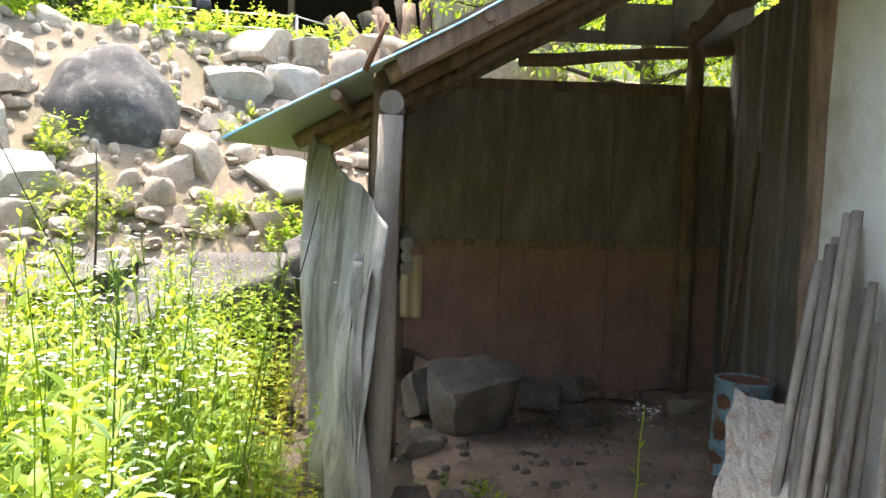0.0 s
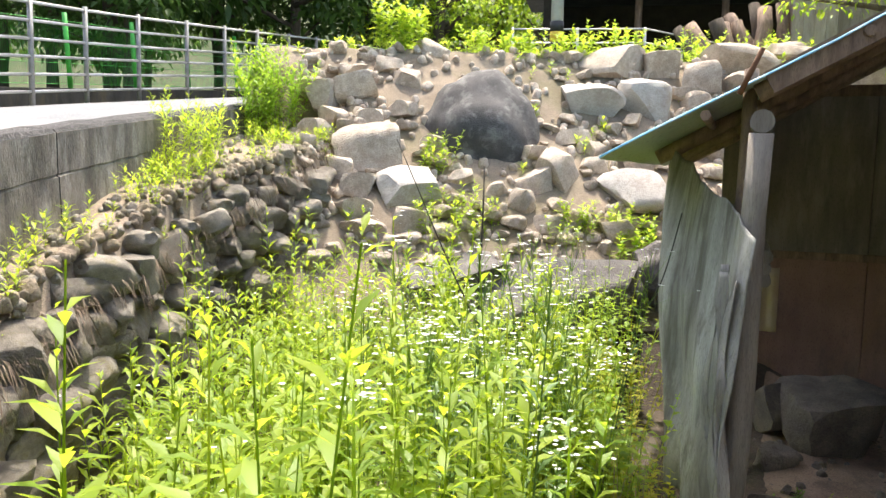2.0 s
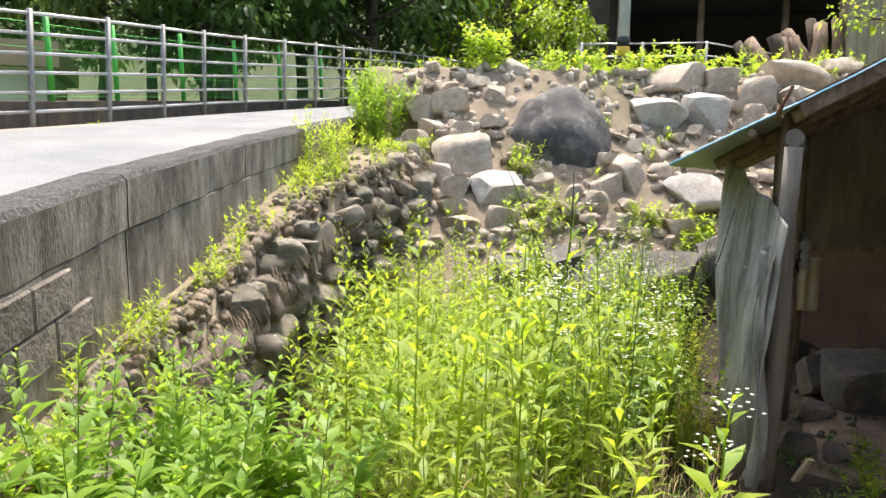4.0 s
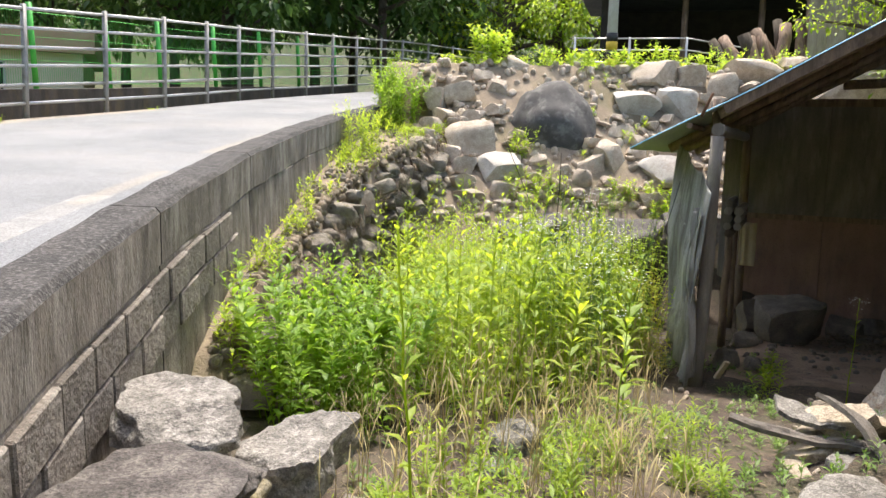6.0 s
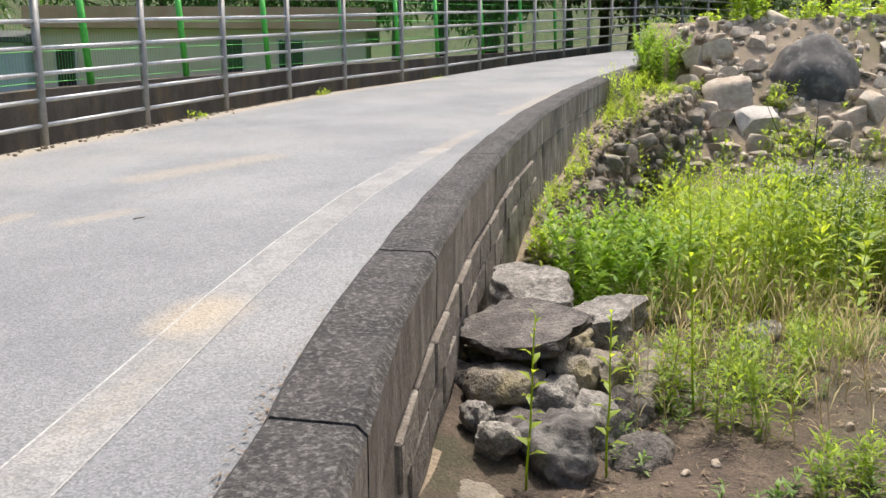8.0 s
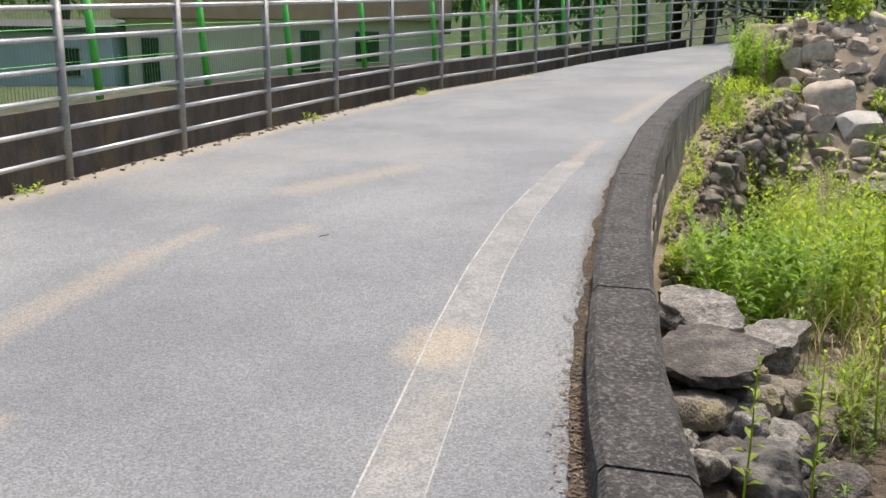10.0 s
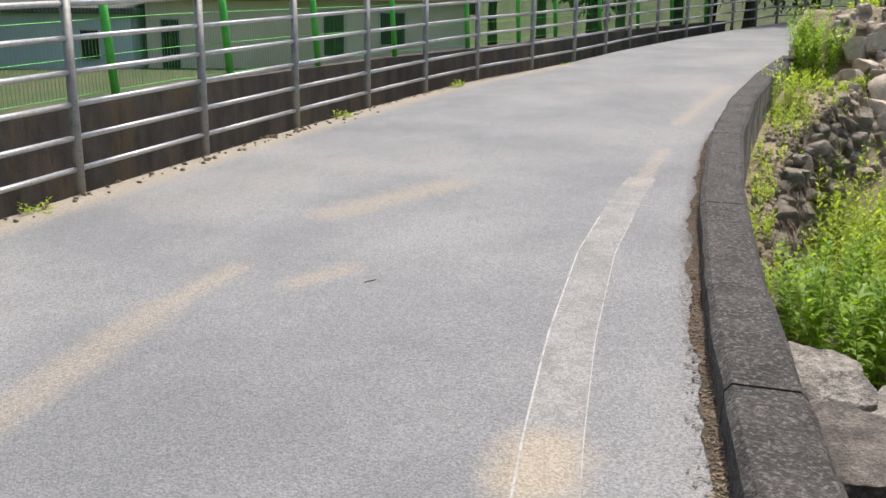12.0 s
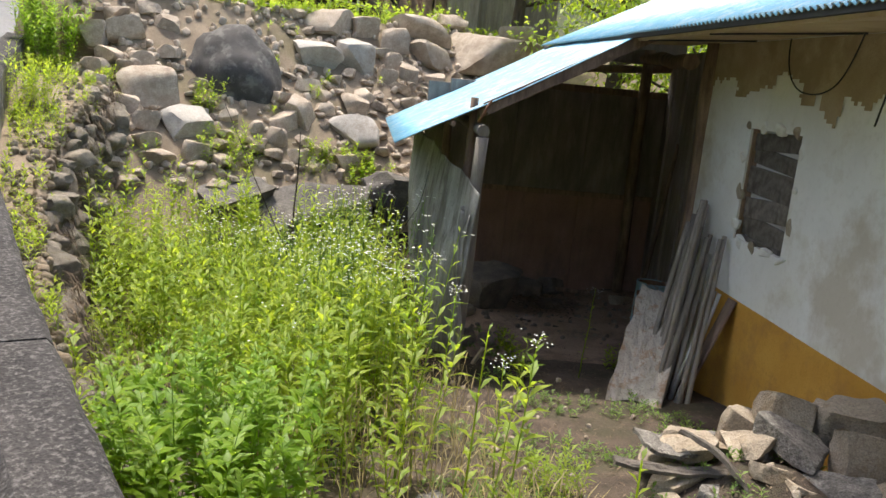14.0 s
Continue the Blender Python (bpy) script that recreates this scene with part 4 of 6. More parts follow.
for i in range(7):
    z, o = 0.98 + 0.085 * (i // 2), 0.1 * (i % 2)
    tagged(part("firewood_log", rod((3.0 + o, 5.35 - o * 0.5, z), (3.5 + o, 6.35 - o * 0.5, z + 0.01), 0.042 + 0.004 * (i % 3), None, 9, 0.008, 3, 50 + i), M_WOOD), "split grey firewood log stacked at the shed side", "log", "firewood logs")
wood_base = thing("log_rack", "dark timber rack under the firewood logs", "rack")
for dx, dy in ((3.05, 5.4), (3.5, 6.3)):
    part("leg", rod((dx, dy, -0.5), (dx, dy, 0.93), 0.05, 0.045, 8, 0.01, 4, int(dx * 7)), M_BROWNWOOD, wood_base)
part("rail", rod((3.0, 5.3, 0.9), (3.56, 6.42, 0.9), 0.045, 0.045, 8, 0.01, 4, 71), M_BROWNWOOD, wood_base)

SHED_ROCKS = [(4.05, 5.8, -0.2, 0.8, 0.52), (4.82, 5.91, -0.33, 0.45, 0.25), (5.3, 6.1, -0.33, 0.5, 0.22), (2.71, 4.48, -0.33, 0.24, 0.21), (2.97, 4.38, -0.36, 0.21, 0.14), (3.7, 6.1, -0.2, 0.45, 0.4), (4.74, 5.4, -0.4, 0.4, 0.14), (3.3, 5.4, -0.36, 0.3, 0.2)]
for i, (x, y, z, w, h) in enumerate(SHED_ROCKS):
    boulder("rock", x, y, z, w, h, 170 + i, M_DUSTROCK, "dusty brown rock on the earth floor of the shed", "rocks in the shed", cuts=12, rough=0.1)
v, f = pebbles(260, lambda r: (lambda a, b: (2.6 + 3.6 * a + 0.9 * b, 4.3 + 2.2 * b - 0.9 * a))(r.random(), r.random() ** 0.7), 0.06, 23)
tagged(part("shed_debris", smooth(tri_mesh("stones", v, f)), M_DUSTROCK), "dusty stone chips and clods over the shed floor", "rubble", kind="stuff")
tagged(part("plaster_lump", rock_mesh(190, 0.34, 0.24, 0.16, 3), M_CHIP, m=pose(5.95, 5.3, -0.38)), "pale lump of plaster on the shed floor", "rubble")

tagged(part("wood_scrap", box(0.07, 0.03, 0.2, 0.006), M_SOFFIT, m=pose(2.32, 3.72, -0.33, 25, 12, 30)), "splintered scrap of fresh pale wood at the post", "wood scrap")
tagged(part("wood_scrap", box(0.9, 0.06, 0.05, 0.008), M_BROWNWOOD, m=pose(5.3, 5.9, -0.36, 2, 3, -28)), "dark timber offcut lying by the back wall", "wood scrap")

# oil drum
drum = thing("oil_drum", "small blue steel drum, rusting through its paint", "drum", pose(5.12, 4.02, -0.46, 2, -2, 150))
bm = bmesh.new()
prof = [(0.0, 0), (0.2, 0), (0.208, 0.012), (0.2, 0.024), (0.2, 0.24), (0.209, 0.25), (0.2, 0.26), (0.2, 0.48), (0.209, 0.49), (0.2, 0.5), (0.2, 0.71), (0.208, 0.72), (0.2, 0.735), (0.19, 0.735), (0.19, 0.71), (0.0, 0.71)]
rings = []
for r, z in prof:
    rings.append([bm.verts.new((r * math.cos(2 * math.pi * k / 40), r * math.sin(2 * math.pi * k / 40), z)) for k in range(40)] if r else [bm.verts.new((0, 0, z))])
for a, b in zip(rings, rings[1:]):
    for k in range(40):
        q = [a[k % len(a)], a[(k + 1) % len(a)], b[(k + 1) % len(b)], b[k % len(b)]]
        q = [w for i, w in enumerate(q) if w not in q[:i]]
        bm.faces.new(q)
me = bm_mesh("body", bm, True)
part("body", me, M_DRUM, drum)
part("lid", rod((0, 0, 0.712), (0, 0, 0.722), 0.188, None, 40), M_RUST, drum, "rusted lid")
part("bung", rod((0.09, 0.05, 0.722), (0.09, 0.05, 0.735), 0.025, None, 14), M_RUST, drum)
for k, (z, w) in enumerate(((0.34, 0.06), (0.29, 0.09), (0.24, 0.05))):
    bm = box(0.004, w, 0.022, 0, (-0.2, 0.0, z))
    part("marking", bm, M_HOUSEBLUE, drum, "pale worn stencil mark", m=pose(0, 0, 0, 0, 0, -105 + k * 3))



def rust_patch(a0, a1, z0, z1, seed):
    """A ragged curved scab of rust on the drum's side."""
    n, k = 22, 10
    v = []
    for i in range(n + 1):
        a = radians(a0 + (a1 - a0) * i / n)
        edge = math.sin(math.pi * i / n) ** 0.4
        mid = (z0 + z1) / 2 + 0.02 * noise.noise((i * 0.3, seed, 0))
        up = (z1 - z0) / 2 * edge * (1 + 0.5 * noise.noise((i * 0.5, seed, 3)))
        dn = (z1 - z0) / 2 * edge * (1 + 0.7 * noise.noise((i * 0.6, seed, 8)))
        for q in range(k + 1):
            z = mid - dn + (up + dn) * q / k
            v.append((0.2035 * math.cos(a), 0.2035 * math.sin(a), z))
    c = k + 1
    return tri_mesh("rust_patch", v, [(i * c + q, (i + 1) * c + q, (i + 1) * c + q + 1, i * c + q + 1) for i in range(n) for q in range(k)])


for j, (a0, a1, z0, z1) in enumerate(((10, 46, 0.53, 0.64), (5, 42, 0.3, 0.46), (-15, 38, 0.13, 0.22), (20, 130, 0.03, 0.065), (60, 80, 0.6, 0.69), (100, 140, 0.3, 0.36))):
    part("rust_patch", smooth(rust_patch(a0, a1, z0, z1, j)), M_RUST, drum, "flaking rust")
# tarpaulin hanging from the eave
def hang(name, nu, nv, fn, thick=0.006):
    v = [fn(i / nu, k / nv) for i in range(nu + 1) for k in range(nv + 1)]
    c = nv + 1
    f = [(i * c + k, i * c + k + 1, (i + 1) * c + k + 1, (i + 1) * c + k) for i in range(nu) for k in range(nv)]
    me = bpy.data.meshes.new(name)
    me.from_pydata(v, [], f)
    return smooth(me)


def tarp(a, b):
    """a: along the eave from the front post inwards; b: from the top edge down."""
    top0, top1 = Vector((2.12, 3.62, 1.42)), Vector((2.38, 5.35, 1.93))
    top = top0.lerp(top1, a)
    top.z = 1.42 + 0.53 * a ** 0.75 - 0.05 * math.sin(math.pi * a)
    bot = Vector((2.02, 3.55, -0.36)).lerp(Vector((2.3, 5.0, -0.1)), a)
    p = top.lerp(bot, b)
    out = -N
    fold = 0.055 * math.sin(a * 17 + 1.4 * b + 2.0 * noise.noise((a * 2, b * 2, 0))) * (0.35 + 0.65 * b) + 0.03 * math.sin(a * 41 + b * 3) * b
    belly = 0.09 * math.sin(math.pi * min(b * 1.15, 1)) * (0.3 + 0.7 * a)
    rag = 0.05 * noise.noise((a * 9, 4.0, b * 5)) if b > 0.9 or a < 0.06 else 0
    return tuple(p + out * (fold + belly) + U * (rag + 0.06 * noise.noise((a * 3, b * 4, 7)) - 0.1 * b * b * (1 - a)) + Vector((0, 0, 0.03 * noise.noise((a * 12, b * 3, 2)))))


tarp_thing = thing("tarpaulin", "torn dirty white tarpaulin hanging from the shed eave", "tarpaulin")
tarp_ob = part("sheet", hang("sheet", 90, 70, tarp), M_CLOTH, tarp_thing)
sol = tarp_ob.modifiers.new("thickness", "SOLIDIFY")
sol.thickness = 0.005


def torn(k):
    """A ragged strip of the sheet twisted along its front edge."""
    def fn(a, b):
        p = Vector(tarp(0.02 + 0.03 * k, 0.12 + 0.86 * b))
        w = (a - 0.5) * (0.05 + 0.03 * noise.noise((b * 6, k, 0)))
        return tuple(p - N * (0.03 + 0.02 * k + 0.02 * math.sin(b * 9 + k * 2)) + (U * math.cos(b * 5 + k) - N * math.sin(b * 5 + k)) * w)
    return fn


for k in range(3):
    st_ob = part("torn_strip", hang("torn_strip", 4, 50, torn(k)), M_CLOTH, tarp_thing)
    st_ob.modifiers.new("thickness", "SOLIDIFY").thickness = 0.004
wire_pts = [Vector((2.42, 5.2, 1.75)), Vector((2.2, 4.6, 1.35)), Vector((2.02, 4.4, 1.0)), Vector((1.95, 4.55, 0.75))]


def cable(name, pts, r, mat, label, category="cable"):
    cu = bpy.data.curves.new(name, "CURVE")
    cu.dimensions, cu.bevel_depth, cu.bevel_resolution = "3D", r, 2
    s = cu.splines.new("NURBS")
    s.points.add(len(pts) - 1)
    for q, p in zip(s.points, pts):
        q.co = (*p, 1)
    s.use_endpoint_u, s.order_u = True, 3
    cu.materials.append(mat)
    return tagged(new(name, cu), label, category)


cord = cable("cord", [Vector(tarp(0.6, 0.12)) - N * 0.06, Vector(tarp(0.55, 0.3)) - N * 0.12, Vector(tarp(0.75, 0.45)) - N * 0.1, Vector(tarp(0.95, 0.55)) - N * 0.05], 0.004, M_BLACK, "thin dark cord", "")
cord.parent = tarp_thing

# dusty earth floor of the shed
fv, nf = [], 16
q0, q1, q2, q3 = Vector((2.35, 4.0, 0)), Vector((4.75, 2.75, 0)), Vector((6.75, 5.6, 0)), Vector((3.95, 7.05, 0))
for i in range(nf + 1):
    for k in range(nf + 1):
        p = q0.lerp(q1, i / nf).lerp(q3.lerp(q2, i / nf), k / nf)
        fv.append((p.x, p.y, ground_at(p.x, p.y) + 0.012 - 0.06 * (k == 0 or i == 0)))
fi = (np.arange(nf)[:, None] * (nf + 1) + np.arange(nf)[None]).ravel()
tagged(part("floor_shed", smooth(tri_mesh("floor", fv, np.stack([fi, fi + nf + 1, fi + nf + 2, fi + 1], 1))), M_DUSTFLOOR), "dusty trodden earth floor of the shed", "floor", kind="structure")

# ---------------------------------------------------------------- house
house = thing("house", "old farmhouse with white lime plaster over an ochre band", "house")


def wp(s, off, z):
    """A point on the house's wall: s along it from the shed corner, off outwards."""
    p = CORNER - U * s - N * off
    return Vector((p.x, p.y, z))


def house_slab(name, s0, s1, z0, z1, thick, mat, holes=(), label="", out=0.0):
    """A wall with openings; its outer face wavers a little like hand-laid plaster."""
    ss = sorted({s0, s1, *[h[0] for h in holes], *[h[1] for h in holes], *np.arange(s0 + 0.2, s1, 0.2).round(3)})
    zs = sorted({z0, z1, *[h[2] for h in holes], *[h[3] for h in holes], *np.arange(z0 + 0.2, z1, 0.2).round(3)})
    vid, v, f = {}, [], []

    def vert(i, k, layer):
        key = (i, k, layer)
        if key not in vid:
            o = out + (0.018 * noise.noise((ss[i] * 1.1, zs[k] * 1.1, 5)) if layer == 0 else -thick)
            vid[key] = len(v)
            v.append(tuple(wp(ss[i], o, zs[k])))
        return vid[key]

    def solid(i, k):
        if not (0 <= i < len(ss) - 1 and 0 <= k < len(zs) - 1):
            return False
        cs_, cz = (ss[i] + ss[i + 1]) / 2, (zs[k] + zs[k + 1]) / 2
        return not any(h[0] < cs_ < h[1] and h[2] < cz < h[3] for h in holes)

    for i in range(len(ss) - 1):
        for k in range(len(zs) - 1):
            if not solid(i, k):
                continue
            f.append((vert(i, k, 0), vert(i, k + 1, 0), vert(i + 1, k + 1, 0), vert(i + 1, k, 0)))
            f.append((vert(i, k, 1), vert(i + 1, k, 1), vert(i + 1, k + 1, 1), vert(i, k + 1, 1)))
            for di, dk, e in ((-1, 0, ((i, k), (i, k + 1))), (1, 0, ((i + 1, k), (i + 1, k + 1))), (0, -1, ((i, k), (i + 1, k))), (0, 1, ((i, k + 1), (i + 1, k + 1)))):
                if not solid(i + di, k + dk):
                    (a, b), (c, d2) = e
                    f.append((vert(a, b, 0), vert(c, d2, 0), vert(c, d2, 1), vert(a, b, 1)))
    me = bpy.data.meshes.new(name)
    me.from_pydata(v, [], f)
    bm = bmesh.new()
    bm.from_mesh(me)
    bmesh.ops.recalc_face_normals(bm, faces=bm.faces[:])
    bm.to_mesh(me)
    bm.free()
    return part(name, me, mat, house, label)


WIN = (1.02, 1.9, 1.27, 2.28)
house_slab("wall", 0.0, 7.5, 0.74, 3.25, 0.22, M_PLASTER, [WIN], "white plaster wall with brown water stains")
house_slab("plinth", 0.75, 7.5, -0.6, 0.74, 0.22, M_OCHRE, (), "ochre painted band")
house_slab("plinth", 0.0, 0.75, -0.6, 0.74, 0.22, M_PLASTER, ())
part("corner_post", rod(CORNER + Vector((0.1, -0.02, -0.6)), CORNER + Vector((0.02, 0.04, 3.1)), 0.1, 0.09, 12, 0.02, 7, 77), M_BROWNWOOD, house, "bare dark timber corner post")
# remaining walls that close the house
for name, p, q in (("wall", wp(0.05, -0.25, 0), wp(0.05, -5.5, 0)), ("wall", wp(7.5, -0.02, 0), wp(7.5, -5.5, 0)), ("wall", wp(0.05, -5.5, 0), wp(7.5, -5.5, 0))):
    wall_panel(name, p, q, -0.6, 3.2, 0.2, M_PLASTER, house)
# bare clay under the eave where the lime wash is gone
cv, cf = [], []
ns_, nz_ = 150, 34
ok = lambda a, b: (b + 0.42 * noise.noise((a * 1.1, 3.0, 1.0)) + 0.2 * noise.noise((a * 3.5, b * 3.5, 6.0)) + 0.08 * noise.noise((a * 11, b * 11, 2.0))) > 2.62
for i in range(ns_ + 1):
    for k in range(nz_ + 1):
        a, b = 0.05 + 6.5 * i / ns_, 2.05 + 1.0 * k / nz_
        cv.append(tuple(wp(a, 0.004 + 0.018 * noise.noise((a * 1.1, b * 1.1, 5)) + 0.004, b)))
for i in range(ns_):
    for k in range(nz_):
        a, b = 0.05 + 6.5 * (i + 0.5) / ns_, 2.05 + 1.0 * (k + 0.5) / nz_
        if ok(a, b) and not (WIN[0] - 0.05 < a < WIN[1] + 0.05 and b < WIN[3] + 0.06):
            q = i * (nz_ + 1) + k
            cf.append((q, q + 1, q + nz_ + 2, q + nz_ + 1))
part("clay_patch", tri_mesh("clay_patch", cv, cf), M_CLAY, house, "bare tan clay under the eave")
# boarded window
window = part("window_frame", box(0.94, 0.05, 0.06, 0.004, (0, 0, -0.03)), M_OLDWOOD, house, "boarded-up window opening", m=frame_matrix(wp(1.46, -0.07, 1.28), -U, N))
hz = 1.3
for i, hgt in enumerate((0.2, 0.2, 0.25, 0.16, 0.17)):
    tilt = (3, -4, 1.5, 4, -3)[i]
    bm = box(0.86, 0.03, hgt - 0.012, 0.006, (0, 0, 0))
    part("board", bm, M_OLDWOOD, house, m=frame_matrix(wp(1.46, -0.08 + 0.012 * (i % 3), hz), -U, N) @ pose(0, 0, 0, 0, tilt, 0))
    hz += hgt
for s in (1.0, 1.91):
    part("window_jamb", box(0.07, 0.08, 1.04, 0.008), M_BROWNWOOD, house, m=frame_matrix(wp(s, -0.06, 1.25), -U, N))
rnd = random.Random(3)
for i in range(14):
    a = i / 14 * 4
    s = (0.98 + (a % 1) * 0.96, 1.94, 1.94 - (a % 1) * 0.96, 0.98)[int(a)]
    z = (2.3, 2.3 - (a % 1) * 1.05, 1.25, 1.25 + (a % 1) * 1.05)[int(a)]
    me = rock_mesh(800 + i, rnd.uniform(0.08, 0.2), rnd.uniform(0.05, 0.07), rnd.uniform(0.05, 0.13), 2, 8, 0.08)
    part("plaster_edge", me, M_PLASTER if i % 3 else M_CHIP, house, m=frame_matrix(wp(s + rnd.uniform(-0.03, 0.03), -0.01, z), -U, N) @ pose(0, 0, 0, 0, rnd.uniform(-40, 40) + (90 if int(a) % 2 else 0), 0))
# eave: plastered soffit, tin edge and tin roof
def soffit_mesh(s0, s1):
    v, f = [], []
    n = 40
    for i in range(n + 1):
        s = s0 + (s1 - s0) * i / n
        w = 0.012 * noise.noise((s * 2, 1, 1))
        for o, z in ((-0.02, 3.24), (-0.02, 3.06 + w), (0.5, 3.03 + w), (0.93, 2.985 + w), (0.95, 3.03 + w), (0.5, 3.2)):
            v.append(tuple(wp(s, o, z)))
    for i in range(n):
        for k in range(6):
            a, b = i * 6 + k, i * 6 + (k + 1) % 6
            f.append((a, b, b + 6, a + 6))
    f += [tuple(range(6)), tuple(range(n * 6 + 5, n * 6 - 1, -1))]
    me = bpy.data.meshes.new("soffit")
    me.from_pydata(v, [], f)
    bm = bmesh.new()
    bm.from_mesh(me)
    bmesh.ops.recalc_face_normals(bm, faces=bm.faces[:])
    bm.to_mesh(me)
    bm.free()
    return me


part("soffit", soffit_mesh(-0.75, 7.5), M_SOFFIT, house, "cracked cream eave soffit")
edge0 = wp(7.6, 1.02, 3.05)
part("roof", corrugated(6.2, 11.4, 0.076, 0.012, seed=9), None, house, "blue and whitened corrugated tin roof", m=frame_matrix(edge0, Vector((N.x, N.y, 0.5)), U))
part("eave_board", box(8.4, 0.025, 0.07, 0.004, (0, 0, 0)), M_BLACK, house, m=frame_matrix(wp(3.4, 0.99, 3.0), -U, N))
# black cables under the eave
cable("eave_cable", [wp(2.5, 0.02, 3.05), wp(2.45, 0.06, 2.75), wp(2.15, 0.05, 2.6), wp(1.75, 0.05, 2.62), wp(1.55, 0.06, 2.85), wp(1.5, 0.03, 3.05)], 0.006, M_BLACK, "slack black cable looping under the eave")
cable("eave_cable", [wp(3.0, 0.03, 3.06), wp(3.02, 0.08, 2.8), wp(2.92, 0.06, 2.55), wp(2.9, 0.07, 2.42)], 0.007, M_BLACK, "black cable end hanging down the wall")
for s0, s1 in ((0.5, 0.95), (1.9, 2.6)):
    cable("soffit_crack", [wp(s0, 0.9, 2.985), wp(s0 + (s1 - s0) * 0.3, 0.62, 3.008), wp(s0 + (s1 - s0) * 0.6, 0.4, 3.02), wp(s1, 0.06, 3.045)], 0.008, M_BLACK, "dark cable run across the soffit")

# poles and boards leaning at the house corner
rnd = random.Random(12)
for i in range(14):
    s, t = 0.3 + 0.05 * i, rnd.uniform(-0.06, 0.06)
    topz = rnd.uniform(1.05, 1.58) - 0.035 * max(0, i - 8)
    a = wp(s + 0.5 + 2.2 * t, 0.42 + 0.07 * (i % 4), -0.42)
    b = wp(s + t, 0.05 + 0.045 * (i % 4), topz)
    tagged(part("wooden_pole", rod(a, b, rnd.uniform(0.022, 0.04), rnd.uniform(0.02, 0.036), (5, 9, 6)[i % 3], 0.004, 5, 90 + i), M_WOOD), "weathered grey pole leaning on the house wall", "pole", "poles leaning on the house")
for i in range(2):
    tagged(part("steel_pipe", rod(wp(1.3 + 0.12 * i, 0.5, -0.36), wp(1.05 + 0.1 * i, 0.1, 0.75), 0.02, None, 12), M_STEEL), "thin galvanised pipe leaning on the house wall", "pipe", "pipes leaning on the house")
tagged(part("wooden_board", box(0.16, 0.025, 1.2, 0.008), M_BROWNWOOD, m=frame_matrix(wp(1.25, 0.42, -0.4), -U, N) @ pose(0, 0, 0, -20, 0, 0)), "brown plank leaning on the house wall", "board")


def bark_slab():
    bm = bmesh.new()
    bmesh.ops.create_grid(bm, x_segments=24, y_segments=60, size=0.5)
    for v in bm.verts:
        x, y = v.co.x, v.co.y
        r = 1 + 0.12 * noise.noise((y * 7, 1 if x > 0 else 4, 0)) if abs(x) > 0.45 else 1
        v.co = (x * 0.5 * r, y * 1.6 + (0.05 * noise.noise((x * 9, 2, 2)) if abs(y) > 0.47 else 0), 0.05 - 0.3 * x * x + 0.022 * noise.noise((x * 9, y * 11, 0)) + 0.012 * noise.noise((x * 25, y * 30, 0)))
    bmesh.ops.solidify(bm, geom=bm.faces[:], thickness=0.05)
    return bm


base, topp = wp(1.45, 0.86, -0.34), wp(0.3, 0.24, 0.5)
axis = (topp - base).normalized()
tagged(part("bark_slab", bark_slab(), M_BARK, m=frame_matrix((base + topp) / 2 - N * 0.02, (N * -0.75 + U * 0.55).cross(axis).cross(axis) * -1, axis)), "thick slab of pale peeling bark propped against the poles", "bark slab")

# fallen plaster at the foot of the wall
RUB = [(2.63, 1.08, 0.08, 0.62, 0.1), (2.5, 1.18, -0.03, 0.5, 0.13), (3.0, 0.62, 0.22, 0.5, 0.12), (3.38, 0.5, 0.3, 0.46, 0.3), (2.27, 0.88, -0.06, 0.38, 0.16), (2.72, 0.42, -0.02, 0.42, 0.26), (2.88, 0.2, 0.02, 0.5, 0.3), (3.2, 0.28, 0.18, 0.4, 0.36), (3.02, 1.04, 0.12, 0.34, 0.26), (2.9, 0.82, 0.04, 0.42, 0.22), (2.5, 0.15, -0.04, 0.4, 0.2), (2.45, 0.98, 0.14, 0.36, 0.09), (2.75, 0.72, 0.2, 0.34, 0.08), (3.15, 0.85, 0.26, 0.4, 0.3), (2.35, 0.6, -0.04, 0.32, 0.16), (2.6, 0.5, 0.14, 0.26, 0.1), (3.5, 0.75, 0.16, 0.34, 0.3), (2.1, 0.75, -0.1, 0.2, 0.1), (2.85, 1.25, -0.04, 0.3, 0.12), (3.05, -0.05, 0.05, 0.44, 0.26)]
for i, (x, y, z, w, h) in enumerate(RUB):
    me = rock_mesh(400 + i, w, w * 0.72, h, 4, 10, 0.08, 0.34)
    tagged(part("plaster_chunk", me, (M_CHIP, M_CHIP, M_HEAPSTONE, M_CHIP)[i % 4], m=pose(x - 0.75, y - 0.45, z + 0.22, 20 * math.sin(i * 3.3), 18 * math.cos(i * 1.7), 47 * i)), "broken chunk of clay plaster fallen from the wall", "rubble", "fallen plaster")

tagged(part("stone", soft_stone(455, 0.52, 0.44, 0.32, 4), M_HEAPSTONE, m=pose(1.22, -0.42, 0.2, 6, -8, 30)), "large rounded grey stone in front of the rubble", "stone")


def bent_sheet(w, l, curl):
    bm = bmesh.new()
    bmesh.ops.create_grid(bm, x_segments=8, y_segments=20, size=0.5)
    for v in bm.verts:
        x, y = v.co.x, v.co.y
        v.co = (x * w * (1 + 0.1 * noise.noise((y * 5, 2, 0))), y * l, curl * y * y + 0.02 * noise.noise((x * 5, y * 5, 2)))
    bmesh.ops.solidify(bm, geom=bm.faces[:], thickness=0.025)
    return bm


